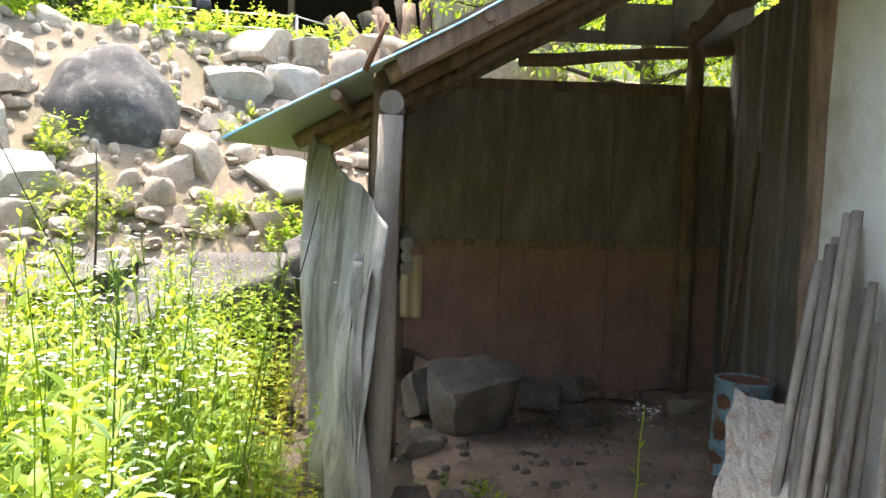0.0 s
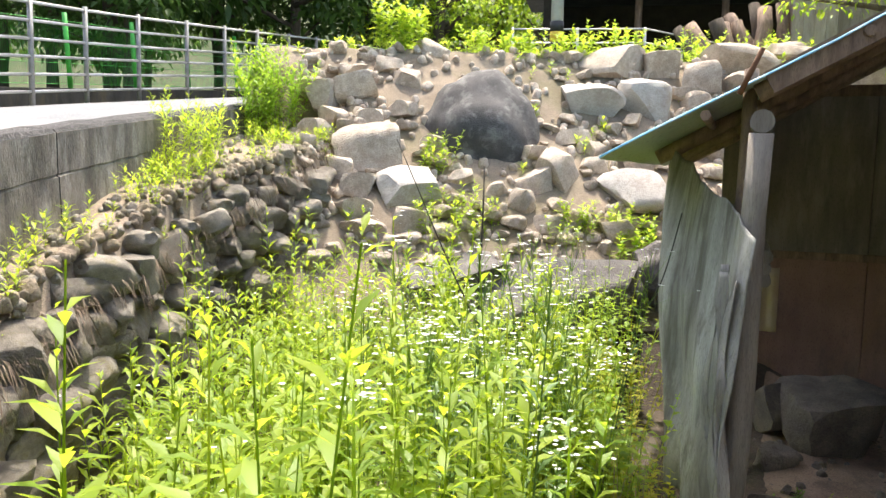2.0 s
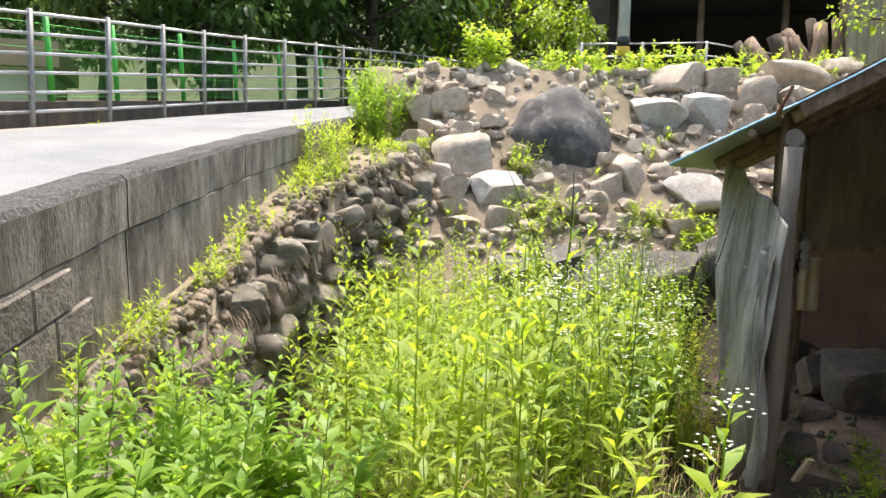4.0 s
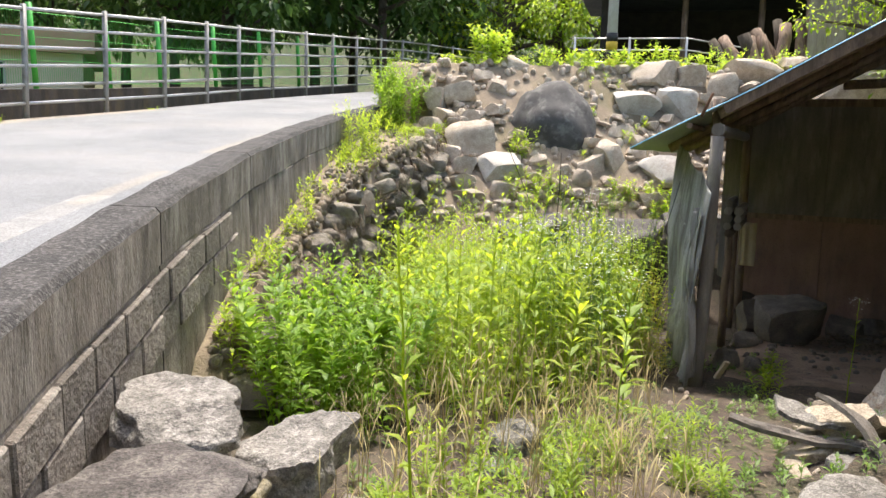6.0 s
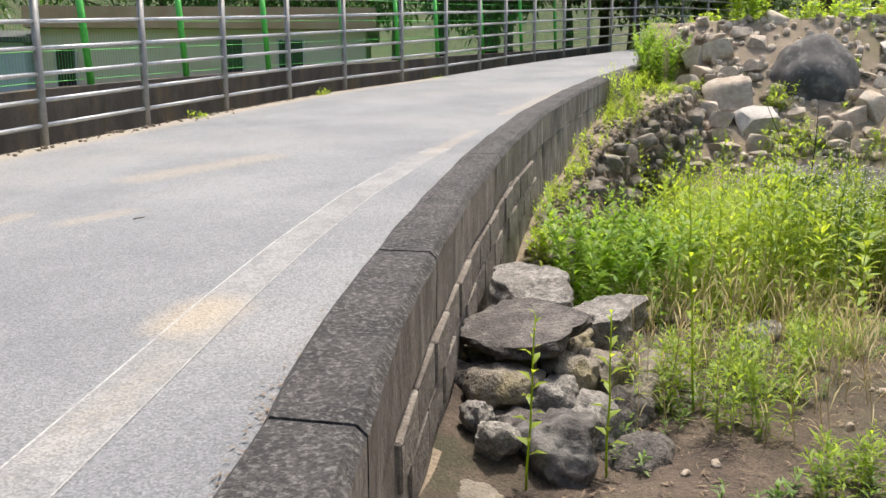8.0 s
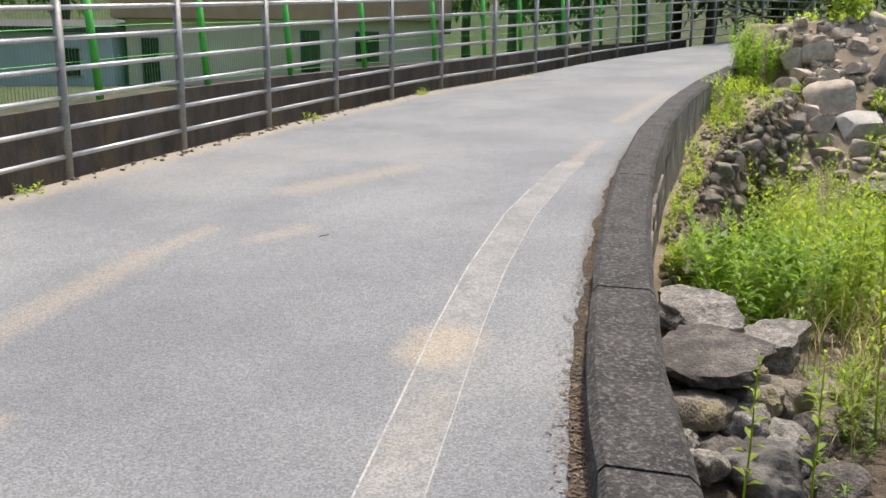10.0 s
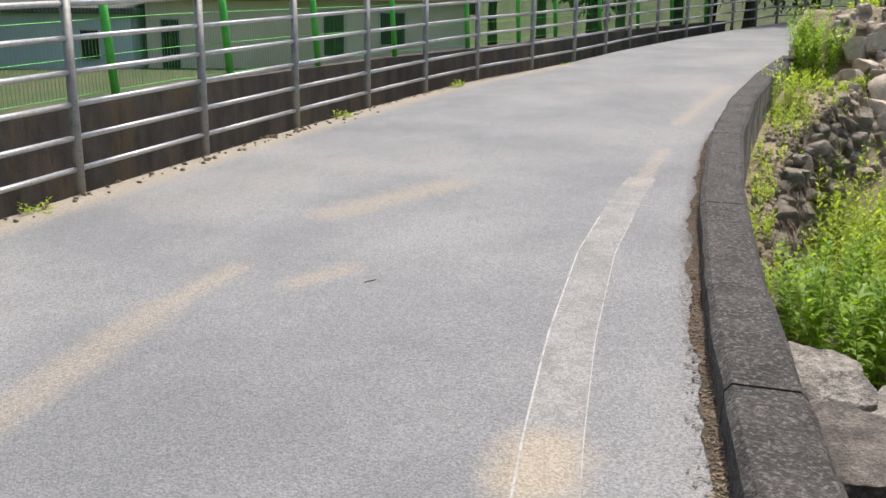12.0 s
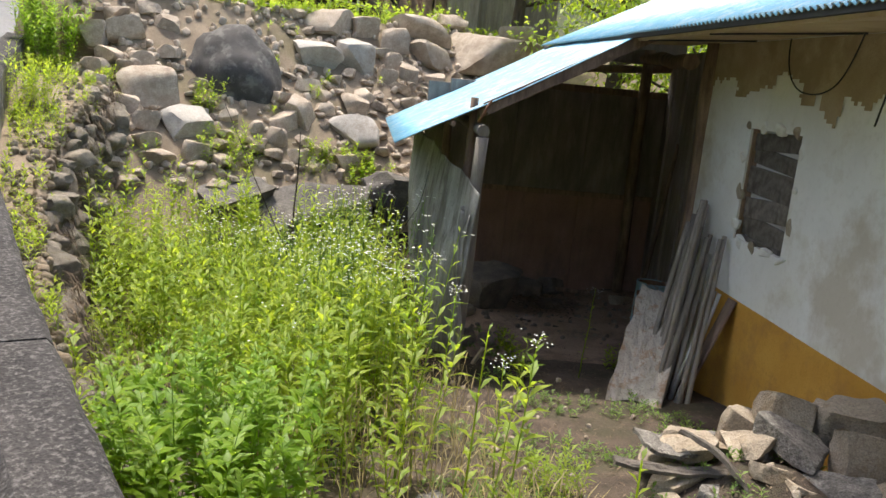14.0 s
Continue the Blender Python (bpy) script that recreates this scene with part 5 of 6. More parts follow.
tagged(part("bent_board", bent_sheet(0.13, 0.62, -0.3), M_OLDWOOD, m=pose(1.67, 0.21, 0.4, 32, 20, 25)), "warped grey board lying on the rubble", "board")
tagged(part("bent_board", bent_sheet(0.08, 0.72, 0.12), M_OLDWOOD, m=pose(1.42, 0.42, 0.3, 4, -8, 62)), "split grey board lying before the rubble", "board")
tagged(part("bent_board", bent_sheet(0.26, 0.34, 0.1), M_HEAPSTONE, m=pose(1.55, 0.6, 0.36, 8, -6, 70)), "flat plaster flake lying on the rubble", "rubble")


# ---------------------------------------------------------------- plants
R = np.random.default_rng(4)


def weeds(xy, height, n_leaf, leaf_len, leaf_w, spread=0.12, lean=0.12, tilt=0.7, start=0.12):
    """Many upright weeds: stems and their leaves, as two joined arrays."""
    n = len(xy)
    base = np.array([(x, y, ground_at(x, y) - 0.02) for x, y in xy])
    clump = np.array([noise.noise((x * 1.1, y * 1.1, 9.0)) for x, y in xy])
    h = height * R.uniform(0.7, 1.12, n) * (0.88 + 0.5 * clump)
    top = base + np.stack([R.normal(0, lean, n) * h, R.normal(0, lean, n) * h, h], 1)
    a = np.tile(np.linspace(start, 1.0, n_leaf), n) + R.uniform(-0.02, 0.02, n * n_leaf)
    i = np.repeat(np.arange(n), n_leaf)
    p = base[i] + (top - base)[i] * a[:, None]
    ang = R.uniform(0, 6.28, n)[i] + np.tile(np.arange(n_leaf) * 2.4, n) + R.normal(0, 0.3, len(i))
    up = tilt * (0.25 + 1.1 * a) + R.normal(0, 0.22, len(i))
    d = np.stack([np.cos(ang), np.sin(ang), up], 1)
    size = np.where(a > 0.75, 1.15 - 0.75 * (a - 0.75) / 0.25, 0.75 + 0.5 * a) * R.uniform(0.6, 1.2, len(i))
    leaves = leaf_arrays(p, d, leaf_len * size, leaf_w * size, 0.22)
    return stem_arrays(base, top, np.full(n, 0.0045) * h ** 0.5), leaves, top


def scatter(n, box_, keep):
    out = []
    while len(out) < n:
        x, y = R.uniform(box_[0], box_[1]), R.uniform(box_[2], box_[3])
        if R.random() < keep(x, y):
            out.append((x, y))
    return out


def stuff(name, arrays, mat, label, category):
    v, f = arrays
    return tagged(part(name, tri_mesh(name, v, f), mat), label, category, kind="stuff")


def in_yard(x, y):
    left, right = float(stone_x(y)) + 0.22, np.interp(y, [-1, 0.8, 2.5, 3.6, 5, 7], [-0.5, 0.25, 0.75, 1.35, 1.8, 2.0])
    if not left < x < right or (x < -0.75 and y < 4.0) or (x < -0.42 and y < 2.1):
        return 0
    if y < 1.15:
        return 0.04
    if noise.noise((x * 0.9 + 3, y * 0.9, 2)) < -0.28:
        return 0.12
    return 0.25 + 0.75 * min(1, max(0, (y - 0.2) / 2.2))


st, lv, tops = weeds(scatter(500, (-1.8, 2.1, -0.2, 7.3), in_yard), 1.42, 32, 0.15, 0.036, lean=0.08)
stuff("tall_weeds", joined(st, lv), L_YARD, "dense tall yellow-green weeds filling the yard", "weeds")
pick = tops[R.random(len(tops)) < 0.28]
ang = np.tile(np.linspace(0, 6.28, 9)[:-1], len(pick) * 3)
heads = np.repeat(pick + 0, 3, 0) + R.normal(0, 0.045, (len(pick) * 3, 3)) * [1, 1, 0.6]
heads = heads[(heads[:, 0] > 0.2) | (R.random(len(heads)) < 0.25)]
hb = np.repeat(heads, 8, 0)
ang = np.tile(np.linspace(0, 6.28, 9)[:-1], len(heads))
stuff("white_daisies", leaf_arrays(hb, np.stack([np.cos(ang), np.sin(ang), np.full(len(ang), 0.15)], 1), np.full(len(hb), 0.011), np.full(len(hb), 0.008), 0), L_PETAL, "tiny white daisy flowers over the weeds", "flowers")
st, lv, tops = weeds(scatter(150, (0.15, 1.9, 2.2, 6.4), lambda x, y: in_yard(x, y) * (0.25 + 0.75 * (x > 0.5))), 1.38, 40, 0.1, 0.017, lean=0.09)
stuff("daisy_stalks", joined(st, lv), L_FLEABANE, "dull green narrow-leaved daisy stalks among the weeds", "weeds")
heads = np.repeat(tops, 7, 0) + R.normal(0, 0.075, (len(tops) * 7, 3)) * [1, 1, 0.55]
hb = np.repeat(heads, 8, 0)
ang = np.tile(np.linspace(0, 6.28, 9)[:-1], len(heads))
stuff("white_daisies", leaf_arrays(hb, np.stack([np.cos(ang), np.sin(ang), np.full(len(ang), 0.15)], 1), np.full(len(hb), 0.014), np.full(len(hb), 0.01), 0), L_PETAL, "tiny white daisy flowers over the weeds", "flowers")
sprig0 = np.repeat(tops - [0, 0, 0.16], 7, 0)
stuff("daisy_sprigs", stem_arrays(sprig0, heads, np.full(len(heads), 0.0022)), L_FLEABANE, "thin branching stalks under the daisy flowers", "weeds")
st, lv, _ = weeds(scatter(240, (-1.0, 2.1, 0.3, 7.0), in_yard), 0.75, 26, 0.1, 0.03)
stuff("low_weeds", joined(st, lv), L_MUG, "lower green weeds among the tall ones", "weeds")
st, lv, _ = weeds(scatter(680, (-1.0, 2.4, -1.5, 7.0), lambda x, y: 0.7 * (float(stone_x(y)) + 0.2 < x < np.interp(y, [-1.5, 2, 4, 7], [0.2, 1.2, 1.9, 2.1]))), 0.6, 7, 0.22, 0.007, tilt=1.6)
stuff("dry_grass", joined(st, lv), L_STRAW, "dry straw-coloured grass between the weeds", "grass")


def bush(cx, cy, rx, ry, n, h, leaf, w, nleaf, mat, name, label, tilt=0.7):
    pts = [(cx + rx * a * math.cos(b), cy + ry * a * math.sin(b)) for a, b in zip(np.sqrt(R.random(n)), R.uniform(0, 6.28, n))]
    (sv_, sf_), (lv_, lf_), tp = weeds(pts, h, nleaf, leaf, w, lean=0.2, tilt=tilt)
    ob = thing(name, label, "bush")
    tagged(part("stalk_mass", tri_mesh("stalk_mass", sv_, sf_), mat, ob), kind="stuff")
    tagged(part("foliage", tri_mesh("foliage", lv_, lf_), mat, ob), kind="stuff")
    return ob


bush(-1.08, 1.2, 0.5, 0.62, 78, 0.98, 0.12, 0.042, 46, L_BUSH, "mugwort_bush", "dense mid-green mugwort bush under the stone wall")
bush(-0.78, 10.05, 0.35, 0.4, 55, 1.15, 0.14, 0.03, 44, L_BUSH, "mugwort_bush", "tall green mugwort clump at the end of the parapet")
bush(-1.25, 7.6, 0.3, 0.45, 34, 0.8, 0.12, 0.022, 30, L_YARD, "ledge_bush", "upright yellow-green weeds on the ledge")
bush(1.7, 5.9, 0.45, 0.7, 90, 1.0, 0.11, 0.05, 28, L_BRIGHT, "yellow_shrub", "yellow-leaved shrub beside the tarpaulin", 0.3)
bush(2.25, 6.7, 0.5, 0.45, 60, 1.15, 0.09, 0.042, 26, L_BRIGHT, "yellow_shrub", "yellow-leaved shrub beside the tarpaulin", 0.3)
bush(2.0, 5.55, 0.28, 0.35, 46, 0.95, 0.07, 0.032, 26, L_GOLD, "yellow_shrub", "yellow-leaved shrub beside the tarpaulin", 0.3)
bush(1.75, 5.2, 0.35, 0.3, 40, 0.6, 0.09, 0.04, 22, L_GOLD, "yellow_shrub", "yellow-leaved shrub beside the tarpaulin", 0.3)
bush(1.85, 4.4, 0.2, 0.4, 26, 0.5, 0.07, 0.03, 22, L_GOLD, "yellow_shrub", "yellow-leaved shrub beside the tarpaulin", 0.3)
bush(-1.62, 1.55, 0.14, 0.2, 12, 0.4, 0.13, 0.03, 26, L_MUG, "green_tuft", "fine-leaved green tuft on the stone wall")
bush(1.55, 4.7, 0.35, 0.8, 90, 0.85, 0.1, 0.045, 26, L_BRIGHT, "yellow_shrub", "yellow-leaved shrub beside the tarpaulin", 0.3)
bush(-0.75, -1.0, 0.25, 0.25, 16, 0.45, 0.08, 0.02, 30, L_MUG, "green_tuft", "fine-leaved green tuft beside the stone heap")
bush(-0.45, -0.3, 0.2, 0.35, 18, 0.35, 0.08, 0.02, 30, L_MUG, "green_tuft", "fine-leaved green tuft beside the stone heap")
for tx, ty, th in ((-0.42, -1.35, 0.5), (-0.2, -0.75, 0.45), (0.1, -0.2, 0.5), (0.35, 0.45, 0.5), (0.75, 0.1, 0.28), (-0.05, -1.9, 0.3), (0.5, -1.0, 0.2), (0.95, 0.9, 0.35)):
    bush(tx, ty, 0.16, 0.2, 16, th, 0.08, 0.016, 26, L_MUG, "green_tuft", "fine-leaved green tuft on the littered yard soil")
bush(-1.4, 2.6, 0.2, 0.4, 22, 0.55, 0.12, 0.05, 26, L_MUG, "mugwort_bush", "green mugwort growing from the stone wall")
bush(0.9, 11.2, 0.4, 0.3, 26, 0.75, 0.16, 0.07, 20, L_BRIGHT, "hilltop_bush", "bright broad-leaved weed on the top of the bank")
bush(3.0, 11.3, 1.6, 0.4, 60, 0.45, 0.12, 0.05, 18, L_BRIGHT, "hilltop_bush", "bright low weeds along the top of the bank")
bush(5.8, 11.7, 1.6, 0.5, 60, 0.5, 0.12, 0.05, 18, L_BRIGHT, "hilltop_bush", "bright low weeds along the top of the bank")
bush(3.3, 8.2, 0.4, 0.4, 34, 0.4, 0.1, 0.05, 16, L_BRIGHT, "bank_bush", "leafy green weeds between the rocks")
bush(1.3, 8.5, 0.5, 0.3, 30, 0.45, 0.1, 0.04, 16, L_MUG, "bank_bush", "leafy green weeds between the rocks")
bush(1.15, 9.2, 0.2, 0.15, 14, 0.4, 0.1, 0.04, 16, L_MUG, "bank_bush", "leafy green weeds between the rocks")
bush(2.55, 8.35, 0.3, 0.15, 18, 0.3, 0.09, 0.04, 14, L_MUG, "bank_bush", "leafy green weeds between the rocks")

st, lv, _ = weeds(scatter(380, (-2.0, 0.4, 1.2, 10.0), lambda x, y: 0.9 * (float(par_out(y)) + 0.06 < x < float(stone_x(y)) + 0.08) * (0.1 + 0.9 * (noise.noise((x * 1.5, y * 1.5, 7)) > -0.05))), 0.27, 14, 0.08, 0.02, tilt=0.9)
v, f = joined(*[((sv * s_) + [float(fence_x(y_)) + dx, y_, float(road_z(-7, y_)) + 0.01], sf) for y_, dx, s_ in zip(R.uniform(-6, 10, 420), np.abs(R.normal(0.04, 0.13, 420)), R.uniform(0.012, 0.05, 420))])
stuff("verge_grit", (v, f), M_SOIL, "grit and crumbled dirt along the foot of the railing", "grit")
stuff("ledge_grass", joined(st, lv), L_YARD, "patchy grass and weeds on the rubble ledge", "grass")
st, lv, _ = weeds(scatter(420, (-0.5, 9, 8.4, 13.5), lambda x, y: 1.0 if y > 10.9 else (0.5 if noise.noise((x * 0.9, y * 0.9, 0)) > 0.12 else 0.03)), 0.2, 14, 0.11, 0.03, tilt=0.9)
stuff("bank_grass", joined(st, lv), L_BRIGHT, "patchy bright grass on the bank and its crest", "grass")
st, lv, _ = weeds(scatter(1500, (-1.0, 3.2, -3.2, 5.0), lambda x, y: 0.6 * (noise.noise((x * 1.2, y * 1.2, 4)) > 0.0)), 0.12, 10, 0.06, 0.018, tilt=0.9)
stuff("yard_grass", joined(st, lv), L_FLEABANE, "thin short grass on the yard soil", "grass")
ry = R.uniform(1.3, 9.6, 900)
rp = np.array([(float(stone_x(y)) + dx, y, ground_at(float(stone_x(y)) - 0.12, y) + 0.03) for y, dx in zip(ry, R.uniform(-0.12, 0.06, 900))])
stuff("hanging_roots", leaf_arrays(rp, np.stack([R.uniform(0.3, 1, 900), R.normal(0, 0.5, 900), R.uniform(-1.2, 0.2, 900)], 1), R.uniform(0.1, 0.3, 900), R.uniform(0.003, 0.008, 900), 0.8), M_LITTER, "dry roots and straw hanging over the stone wall", "roots")
pts = np.array(scatter(9000, (-1.2, 3.8, -3.5, 4.8), lambda x, y: 0.8))
pb = np.array([(x, y, ground_at(x, y) + 0.012) for x, y in pts])
an = R.uniform(0, 6.28, len(pb))
stuff("leaf_litter", leaf_arrays(pb, np.stack([np.cos(an), np.sin(an), R.uniform(-0.1, 0.3, len(an))], 1), R.uniform(0.015, 0.075, len(an)), R.uniform(0.003, 0.014, len(an)), 0), M_LITTER, "dead leaves and twigs over the yard soil", "litter")
gut = np.array([(float(par_in(y)) - abs(R.normal(0.0, 0.05)), y) for y in R.uniform(-3.6, 4.0, 3600)])
pb = np.array([(x, y, float(road_z(x, y)) + 0.008) for x, y in gut])
an = R.uniform(0, 6.28, len(pb))
stuff("gutter_litter", leaf_arrays(pb, np.stack([np.cos(an), np.sin(an), R.uniform(-0.05, 0.2, len(an))], 1), R.uniform(0.01, 0.035, len(an)), R.uniform(0.004, 0.012, len(an)), 0), M_LITTER, "brown dead leaves along the foot of the parapet", "litter")


def tall_plant(x, y, h, label, mat, nleaf=26, leaf=0.12, w=0.03, flower=False):
    ob = thing("tall_weed", label, "plant", group="single tall weeds")
    z = ground_at(x, y)
    bend = Vector((R.normal(0, 0.05), R.normal(0, 0.05), 1)) * h
    part("stem", rod((x, y, z - 0.02), Vector((x, y, z)) + bend, 0.006, 0.003, 6, 0.006, 8, int(h * 100)), mat, ob)
    a = np.linspace(0.2, 1.0, nleaf)
    p = np.array([x, y, z]) + np.outer(a, np.array(bend))
    an_ = np.arange(nleaf) * 2.4
    d_ = np.stack([np.cos(an_), np.sin(an_), 0.3 + 0.8 * a], 1)
    s = np.where(a > 0.8, 0.5, 1.0)
    v_, f_ = leaf_arrays(p, d_, leaf * s, w * s, 0.25)
    part("leaves", tri_mesh("leaves", v_, f_), mat, ob)
    if flower:
        c = np.array([x, y, z]) + np.array(bend)
        hb_ = np.repeat(c + R.normal(0, 0.04, (26, 3)) * [1, 1, 0.7], 8, 0)
        q = np.tile(np.linspace(0, 6.28, 9)[:-1], 26)
        v_, f_ = leaf_arrays(hb_, np.stack([np.cos(q), np.sin(q), np.full(len(q), 0.2)], 1), np.full(len(q), 0.008), np.full(len(q), 0.006), 0)
        tagged(part("flower_head", tri_mesh("flower_head", v_, f_), L_PETAL, ob, "small white flowers"), kind="stuff")
    return ob


tall_plant(-1.34, -2.13, 0.72, "single young weed rising before the stone heap", L_YARD, 18, 0.09, 0.035)
tall_plant(-1.03, -1.87, 0.72, "single young weed rising before the stone heap", L_YARD, 16, 0.1, 0.035)
tall_plant(-0.63, -1.1, 1.3, "tall single weed with drooping narrow leaves", L_YARD, 30, 0.11, 0.03)
tall_plant(-0.3, 0.2, 1.25, "tall single weed with drooping narrow leaves", L_YARD, 30, 0.11, 0.03)
tall_plant(0.55, 0.85, 1.0, "leafy weed topped with small white flowers", L_BRIGHT, 24, 0.2, 0.06, True)
tall_plant(0.2, 1.5, 1.3, "leafy weed topped with small white flowers", L_BRIGHT, 28, 0.13, 0.035, True)
tall_plant(3.3, 3.2, 0.95, "thin seed-headed weed at the mouth of the shed", L_YARD, 12, 0.08, 0.02, True)
tall_plant(0.75, 2.0, 1.2, "leafy weed topped with small white flowers", L_BRIGHT, 28, 0.13, 0.04, True)
tall_plant(0.95, 2.7, 1.3, "leafy weed topped with small white flowers", L_BRIGHT, 28, 0.13, 0.04, True)
tall_plant(0.7, 1.2, 0.8, "leafy weed topped with small white flowers", L_BRIGHT, 20, 0.14, 0.045, True)
for yy in (0.05, 4.6, 7.6, 11.0):
    bush(float(fence_x(yy)) + 0.12, yy, 0.12, 0.14, 9, 0.24, 0.09, 0.03, 14, L_MUG, "verge_tuft", "small green weed at the foot of the railing")
for tx, ty in ((2.85, 3.75), (3.1, 4.2), (3.9, 3.3), (2.6, 3.3)):
    bush(tx, ty, 0.1, 0.1, 6, 0.32, 0.09, 0.03, 14, L_MUG, "shed_seedling", "small green seedling at the mouth of the shed")
an = R.uniform(0, 6.28, 500)
lp = np.stack([4.75 + R.normal(0, 0.28, 500), 5.35 + R.normal(0, 0.2, 500), np.full(500, -0.39)], 1) + np.stack([0 * an, 0 * an, R.uniform(0, 0.07, 500)], 1)
stuff("leaf_pile", leaf_arrays(lp, np.stack([np.cos(an), np.sin(an), R.uniform(-0.2, 0.5, 500)], 1), R.uniform(0.04, 0.1, 500), R.uniform(0.02, 0.05, 500), 0), M_LITTER, "heap of dead leaves on the shed floor", "litter")
stalk = part("dead_stalk", rod((1.1, 5.6, -0.4), (1.12, 5.6, 1.75), 0.014, 0.006, 6, 0.015, 8, 5), M_TRUNK)
tagged(stalk, "blackened dead weed stalk standing among the weeds", "stalk")
tagged(part("dead_stalk", rod((1.5, 6.2, -0.2), (0.55, 6.4, 1.95), 0.009, 0.004, 6, 0.015, 6, 6), M_TRUNK), "thin leaning dead weed stalk", "stalk")


# ---------------------------------------------------------------- beyond the railing: channel wall, green mesh fence, houses
def ribbon_wall(xf, y0, y1, n, base, top, thick, name):
    v, f = [], []
    for y in np.linspace(y0, y1, n):
        x = float(xf(y))
        for xx, z in ((x, base(x, y)), (x, top(x, y)), (x - thick, top(x, y)), (x - thick, base(x, y))):
            v.append((xx, y, z + 0.01 * noise.noise((y * 2, z, 0))))
    for i in range(n - 1):
        for k in range(3):
            f.append((i * 4 + k, i * 4 + k + 1, i * 4 + k + 5, i * 4 + k + 4))
    me = bpy.data.meshes.new(name)
    me.from_pydata(v, [], f + [(0, 1, 2, 3), tuple((n - 1) * 4 + k for k in (3, 2, 1, 0))])
    return me


def chan_x(y):
    return fence_x(y) - 1.75


def chan_top(x, y):
    return 0.45 + float(road_z(x, y)) - 0.02 * max(y - 4, 0)


chan = tagged(part("channel_wall", ribbon_wall(chan_x, -14, 24, 90, lambda x, y: float(road_z(x, y)) - 1.6, chan_top, 0.25, "channel_wall"), M_DARKWALL), "dark moss-stained concrete wall across the stream channel", "wall", kind="structure")
mesh_fence = thing("mesh_fence", "bright green wire mesh fence on the channel wall", "fence", kind="structure")
gpost = rod((0, 0, 0), (-0.06, -0.08, 1.45), 0.05, 0.05, 10)
gy_, k = -13.0, 0
wv = []
p0s, p1s = [], []
while gy_ < 23.5:
    x = float(chan_x(gy_)) - 0.12
    z = chan_top(x, gy_)
    if k % 40 == 0:
        part("post", gpost, M_GREENPAINT, mesh_fence, m=pose(x, gy_, z))
    p0s.append((x - 0.02, gy_, z + 0.08))
    p1s.append((x - 0.06, gy_, z + 1.3))
    gy_ += 0.05
    k += 1
wa = stem_arrays(np.array(p0s), np.array(p1s) + 0, np.full(len(p0s), 0.0032))
hp0, hp1 = [], []
P0, P1 = np.array(p0s), np.array(p1s)
hv, hf = [], []
for h in (0.0, 0.33, 0.66, 1.0):
    line = P0 + (P1 - P0) * h
    for a, b in zip(line[:-1:5], line[5::5]):
        i = len(hv)
        for q in (a, b):
            hv += [(q[0], q[1], q[2] + 0.006), (q[0] - 0.006, q[1], q[2] - 0.004), (q[0] + 0.006, q[1], q[2] - 0.004)]
        hf += [(i, i + 1, i + 4), (i, i + 4, i + 3), (i + 1, i + 2, i + 5), (i + 1, i + 5, i + 4), (i + 2, i, i + 3), (i + 2, i + 3, i + 5)]
wires = part("wire_mesh", tri_mesh("wires", *joined(wa, (np.array(hv), np.array(hf)))), M_GREENPAINT, mesh_fence, "thin green welded wires")
tagged(wires, kind="stuff")


def far_house(name, label, x, y, length, depth, h, turn, wall_mat, roof_mat, windows, base, eave=0.5, roof_h=1.0, band=0.16):
    hs = thing(name, label, "house", pose(x, y, base, 0, 0, turn))
    part("wall", box(length, depth, h, 0.01, (length / 2, depth / 2, 0)), wall_mat, hs)
    bm = bmesh.new()
    lo, hi = -eave, length + eave
    q = [(lo, -eave, h), (hi, -eave, h), (hi, depth + eave, h), (lo, depth + eave, h), (lo, -eave, h + band), (hi, -eave, h + band), (hi, depth + eave, h + band), (lo, depth + eave, h + band), (lo + 0.6, depth / 2, h + roof_h), (hi - 0.6, depth / 2, h + roof_h)]
    vs = [bm.verts.new(c) for c in q]
    for fc in ((0, 3, 2, 1), (0, 1, 5, 4), (1, 2, 6, 5), (2, 3, 7, 6), (3, 0, 4, 7), (4, 5, 9, 8), (5, 6, 9), (6, 7, 8, 9), (7, 4, 8)):
        bm.faces.new([vs[i] for i in fc])
    part("roof", bm, roof_mat, hs)
    for wx, wz, ww, wh in windows:
        w = part("window", box(ww + 0.12, 0.08, wh + 0.12, 0.01, (wx, -0.02, wz - 0.06)), M_CONC, hs)
        part("pane", box(ww / 2 - 0.02, 0.03, wh, 0.003, (wx - ww / 4, -0.065, wz)), M_GLASS, w)
        part("pane", box(ww / 2 - 0.02, 0.03, wh, 0.003, (wx + ww / 4, -0.065, wz)), M_GLASS, w)
        for j in range(5):
            part("bar", box(0.02, 0.02, wh + 0.06, 0, (wx - ww / 2 + ww * (j + 0.5) / 5, -0.1, wz - 0.03)), M_BLACK, w)
    return hs


far_house("house", "single-storey cream rendered house behind the mesh fence", -20.73, 18.63, 10.9, 6, 2.85, 17, M_HOUSECREAM, M_ROOFPINK, [(0.84, 0.55, 0.62, 1.65), (6.38, 1.1, 0.68, 1.4), (8.35, 1.48, 0.82, 1.0)], 1.45, 0.35, 1.0, 0.7)
far_house("shed_building", "pale blue outbuilding behind the mesh fence", -26.6, 16.3, 6.0, 5, 2.35, 17, M_HOUSEBLUE, M_DARKROOF, [(4.6, 0.9, 0.6, 0.9)], 1.45, 0.25, 0.6)

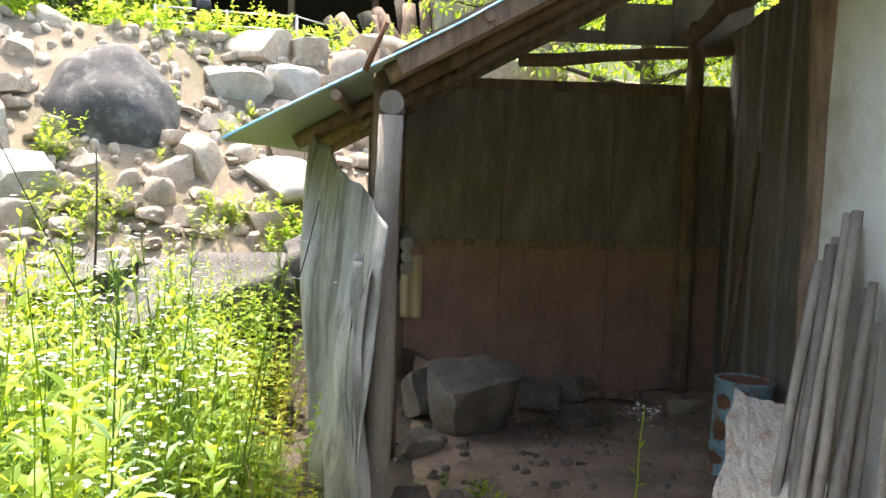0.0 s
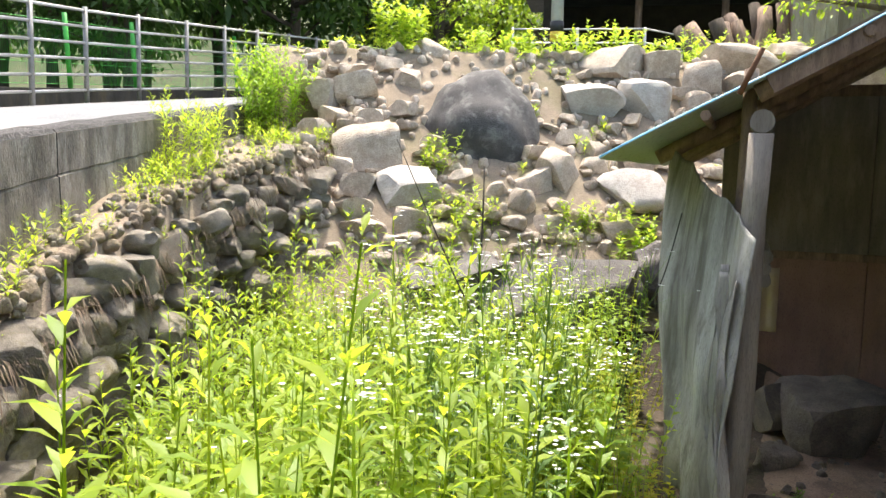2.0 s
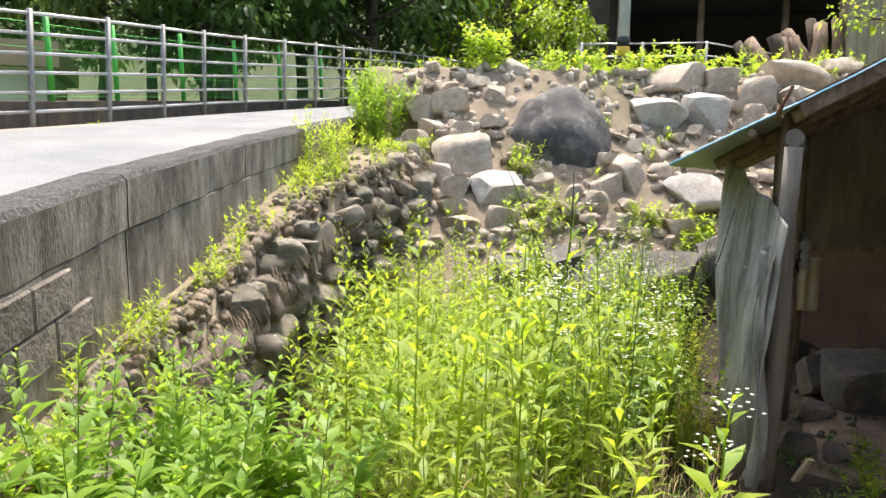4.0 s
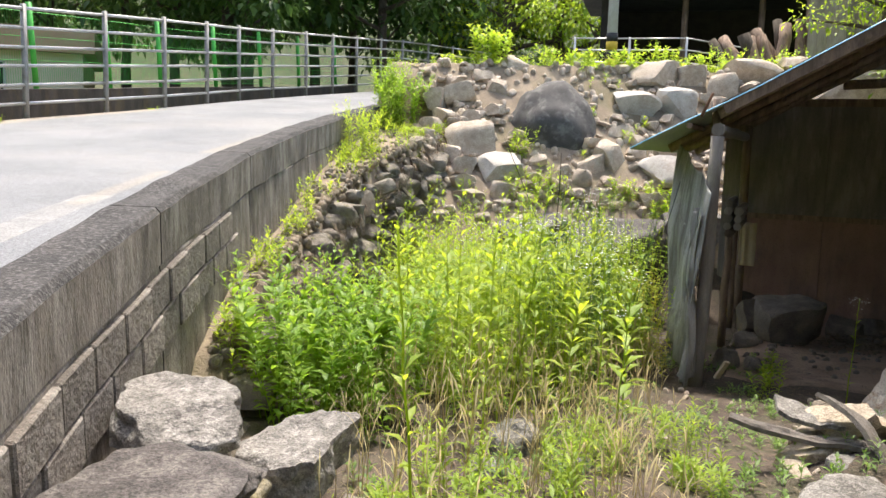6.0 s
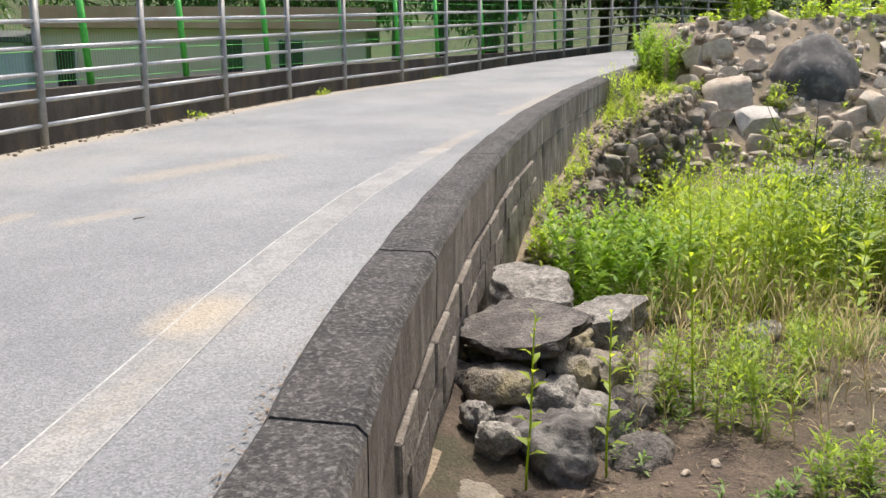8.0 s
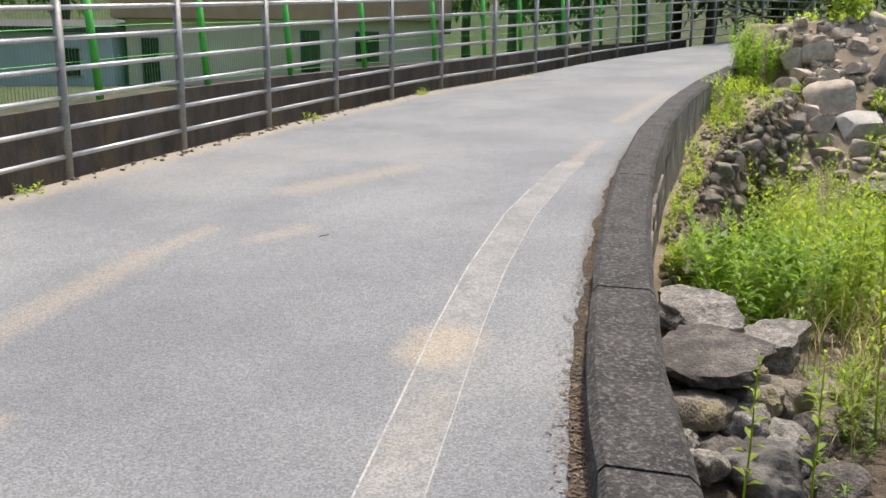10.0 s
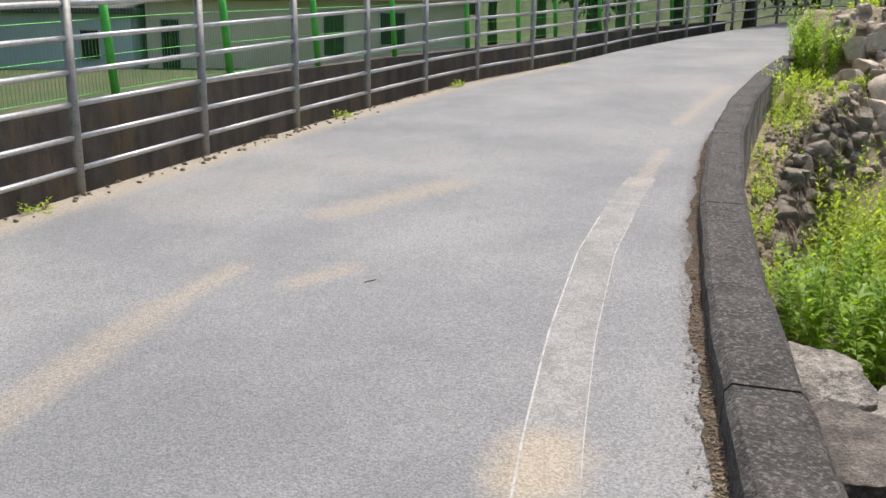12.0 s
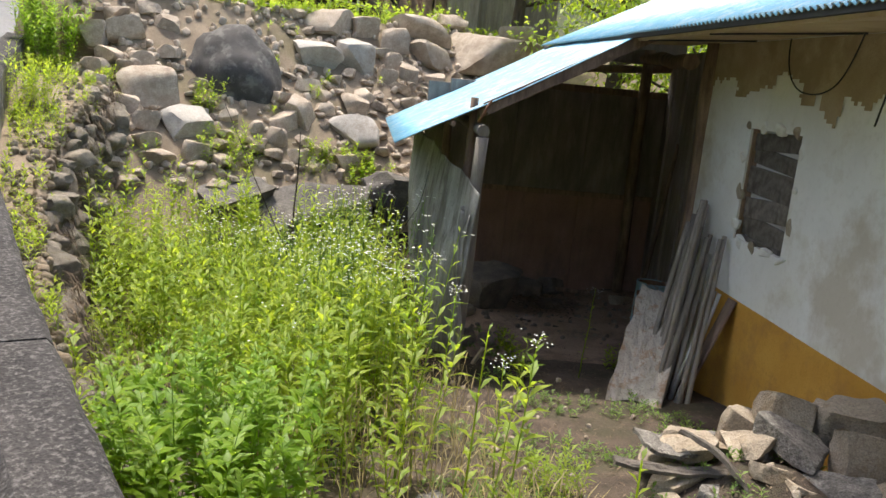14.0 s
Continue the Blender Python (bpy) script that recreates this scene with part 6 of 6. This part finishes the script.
# ---------------------------------------------------------------- top of the bank: hall, cabin, logs, lamp pole, far railing
hall = thing("timber_hall", "dark open-fronted timber hall behind the bank", "building", pose(5.2, 20.9, 3.8, 0, 0, -18))
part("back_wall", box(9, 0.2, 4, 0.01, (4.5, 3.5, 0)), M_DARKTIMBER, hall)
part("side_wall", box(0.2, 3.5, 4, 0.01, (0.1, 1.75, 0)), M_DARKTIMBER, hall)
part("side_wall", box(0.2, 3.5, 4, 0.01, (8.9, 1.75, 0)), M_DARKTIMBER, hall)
part("roof", box(10.4, 5.4, 0.25, 0.02, (4.5, 1.5, 2.75)), M_DARKROOF, hall)
for j in range(5):
    part("column", rod((0.3 + j * 2.1, 0, 0), (0.3 + j * 2.1, 0, 2.75), 0.09, 0.09, 10), M_BROWNWOOD, hall)
cabin = thing("plank_cabin", "small weathered plank hut on top of the bank", "hut", pose(8.0, 13.6, 3.35, 0, 0, -25))
for j in range(14):
    part("plank", box(0.18, 0.03, 2.3 + 0.05 * (j % 3), 0.004, (j * 0.185, 0, 0)), M_WOOD, cabin)
part("wall", box(2.6, 2.4, 2.2, 0.01, (1.2, 1.23, 0)), M_BROWNWOOD, cabin)
part("roof", box(3.2, 3.1, 0.1, 0.01, (1.2, 1.1, 2.4)), M_DARKROOF, cabin)
rnd = random.Random(8)
for j in range(9):
    a = Vector((6.55 + 0.16 * j, 13.7 - 0.1 * (j % 3), 3.35))
    tagged(part("log", rod(a, a + Vector((rnd.uniform(-0.75, 0.75), rnd.uniform(0.2, 0.7), rnd.uniform(0.9, 1.5))), rnd.uniform(0.11, 0.19), rnd.uniform(0.09, 0.15), 10, 0.03, 4, 80 + j), M_BROWNWOOD if j % 3 else M_TRUNK), "weathered log stacked upright beside the hut", "log", "logs by the hut")
lamp = thing("utility_pole", "pale concrete utility pole with yellow and black bands", "pole", pose(4.25, 15.8, 3.2))
part("shaft", rod((0, 0, 0), (0, 0, 7), 0.13, 0.1, 14), M_CONC, lamp)
for j in range(4):
    part("band", rod((0, 0, 0.62 + j * 0.2), (0, 0, 0.82 + j * 0.2), 0.136, 0.136, 14), M_YELLOW if j % 2 == 0 else M_BLACK, lamp)
rail2 = thing("far_railing", "steel railing along the bend beyond the bank", "railing", kind="structure")
pts2 = [(3.6, 16.9), (4.9, 16.6), (6.2, 16.2), (7.3, 16.9), (8.4, 17.6)]
for x, y in pts2:
    part("post", rod((x, y, 3.3), (x, y, 4.66), 0.03, 0.03, 8), M_STEEL, rail2)
for (ax, ay), (bx, by) in zip(pts2, pts2[1:]):
    for h in (3.75, 4.05, 4.35, 4.63):
        part("rail", rod((ax, ay, h), (bx, by, h), 0.018, 0.018, 6), M_STEEL, rail2)


# ---------------------------------------------------------------- trees
def tree_meshes(seed, h, crown_r, n_leaf, leaf):
    r = np.random.default_rng(seed)
    trunk_parts = [rod((0, 0, -0.3), (0.2, 0.1, h * 0.75), 0.2, 0.08, 9, 0.06, 7, seed)]
    centres = []
    for j in range(11):
        z = h * (0.28 + 0.6 * j / 10)
        a = j * 2.4 + r.uniform(0, 0.6)
        reach = crown_r * r.uniform(0.55, 1.0) * (1.1 - 0.55 * j / 10)
        p = (0.05, 0.03, z)
        q = (math.cos(a) * reach, math.sin(a) * reach, z + h * 0.12)
        trunk_parts.append(rod(p, q, 0.07, 0.02, 6, 0.04, 4, seed + j))
        for s in (0.5, 0.8, 1.05):
            centres.append(np.array(p) + (np.array(q) - np.array(p)) * s + r.normal(0, 0.25, 3))
    bm = bmesh.new()
    for me in trunk_parts:
        bm.from_mesh(me)
    wood = bm_mesh("trunk", bm, True)
    centres.append(np.array([0.2, 0.1, h * 0.95]))
    c = np.array(centres)[r.integers(0, len(centres), n_leaf)]
    off = r.normal(0, 1, (n_leaf, 3))
    off /= np.linalg.norm(off, axis=1, keepdims=True)
    p = c + off * (r.random((n_leaf, 1)) ** 0.5) * np.array([0.95, 0.95, 0.6]) * crown_r * 0.42
    d_ = off + r.normal(0, 0.6, (n_leaf, 3)) + [0, 0, -0.2]
    v, f = leaf_arrays(p, d_, leaf * r.uniform(0.6, 1.3, n_leaf), leaf * 0.55 * r.uniform(0.6, 1.2, n_leaf), 0.2)
    return wood, tri_mesh("crown", v, f)


def plant_tree(kinds, x, y, s, turn, mat, label, z=None):
    wood, crown = kinds
    ob = thing("tree", label, "tree", pose(x, y, (float(ground_z(x, y)) if z is None else z), 0, 0, turn), "trees behind the houses")
    ob.scale = (s, s, s)
    part("trunk", wood, M_TRUNK, ob)
    part("crown", crown, mat, ob)


KINDS = [tree_meshes(s, 9, 3.2, 4200, 0.34) for s in (31, 47, 63)]
rnd = random.Random(17)
spots = [(-9, 27), (-6.5, 24.5), (-4, 27.5), (-1.5, 26), (1.0, 30), (-12, 31), (-8, 33), (-3, 33), (3.5, 34), (-19, 31), (-33, 22), (-23, 30), (-27, 13), (-16, 33), (-28, 24), (-30, 6), (-27, -2), (9, 31), (14, 29), (-5.2, 21.5), (17, 22), (19, 15), (22, 29), (-34, 14), (-20, 38), (-9, 40), (2, 41), (12, 38), (24, 8)]
for j, (x, y) in enumerate(spots):
    plant_tree(KINDS[j % 3], x, y, rnd.uniform(0.85, 1.35), rnd.uniform(0, 360), L_DARK, "dark leafy broadleaf tree in the wood behind the lane")
SH = tree_meshes(91, 3.2, 1.6, 2600, 0.14)
for x, y, s in ((9.0, 9.2, 1.0), (10.5, 8.0, 1.1), (8.2, 11.4, 0.8)):
    plant_tree(SH, x, y, s, x * 40, L_BRIGHT, "light-green leafy young tree behind the shed")
for x, y, s in ((3.6, 29.5, 1.7), (5.6, 30.5, 2.0), (7.6, 29.5, 1.8)):
    plant_tree(SH, x, y, s, x * 57, L_DARK, "dark bushy young tree at the edge of the wood")
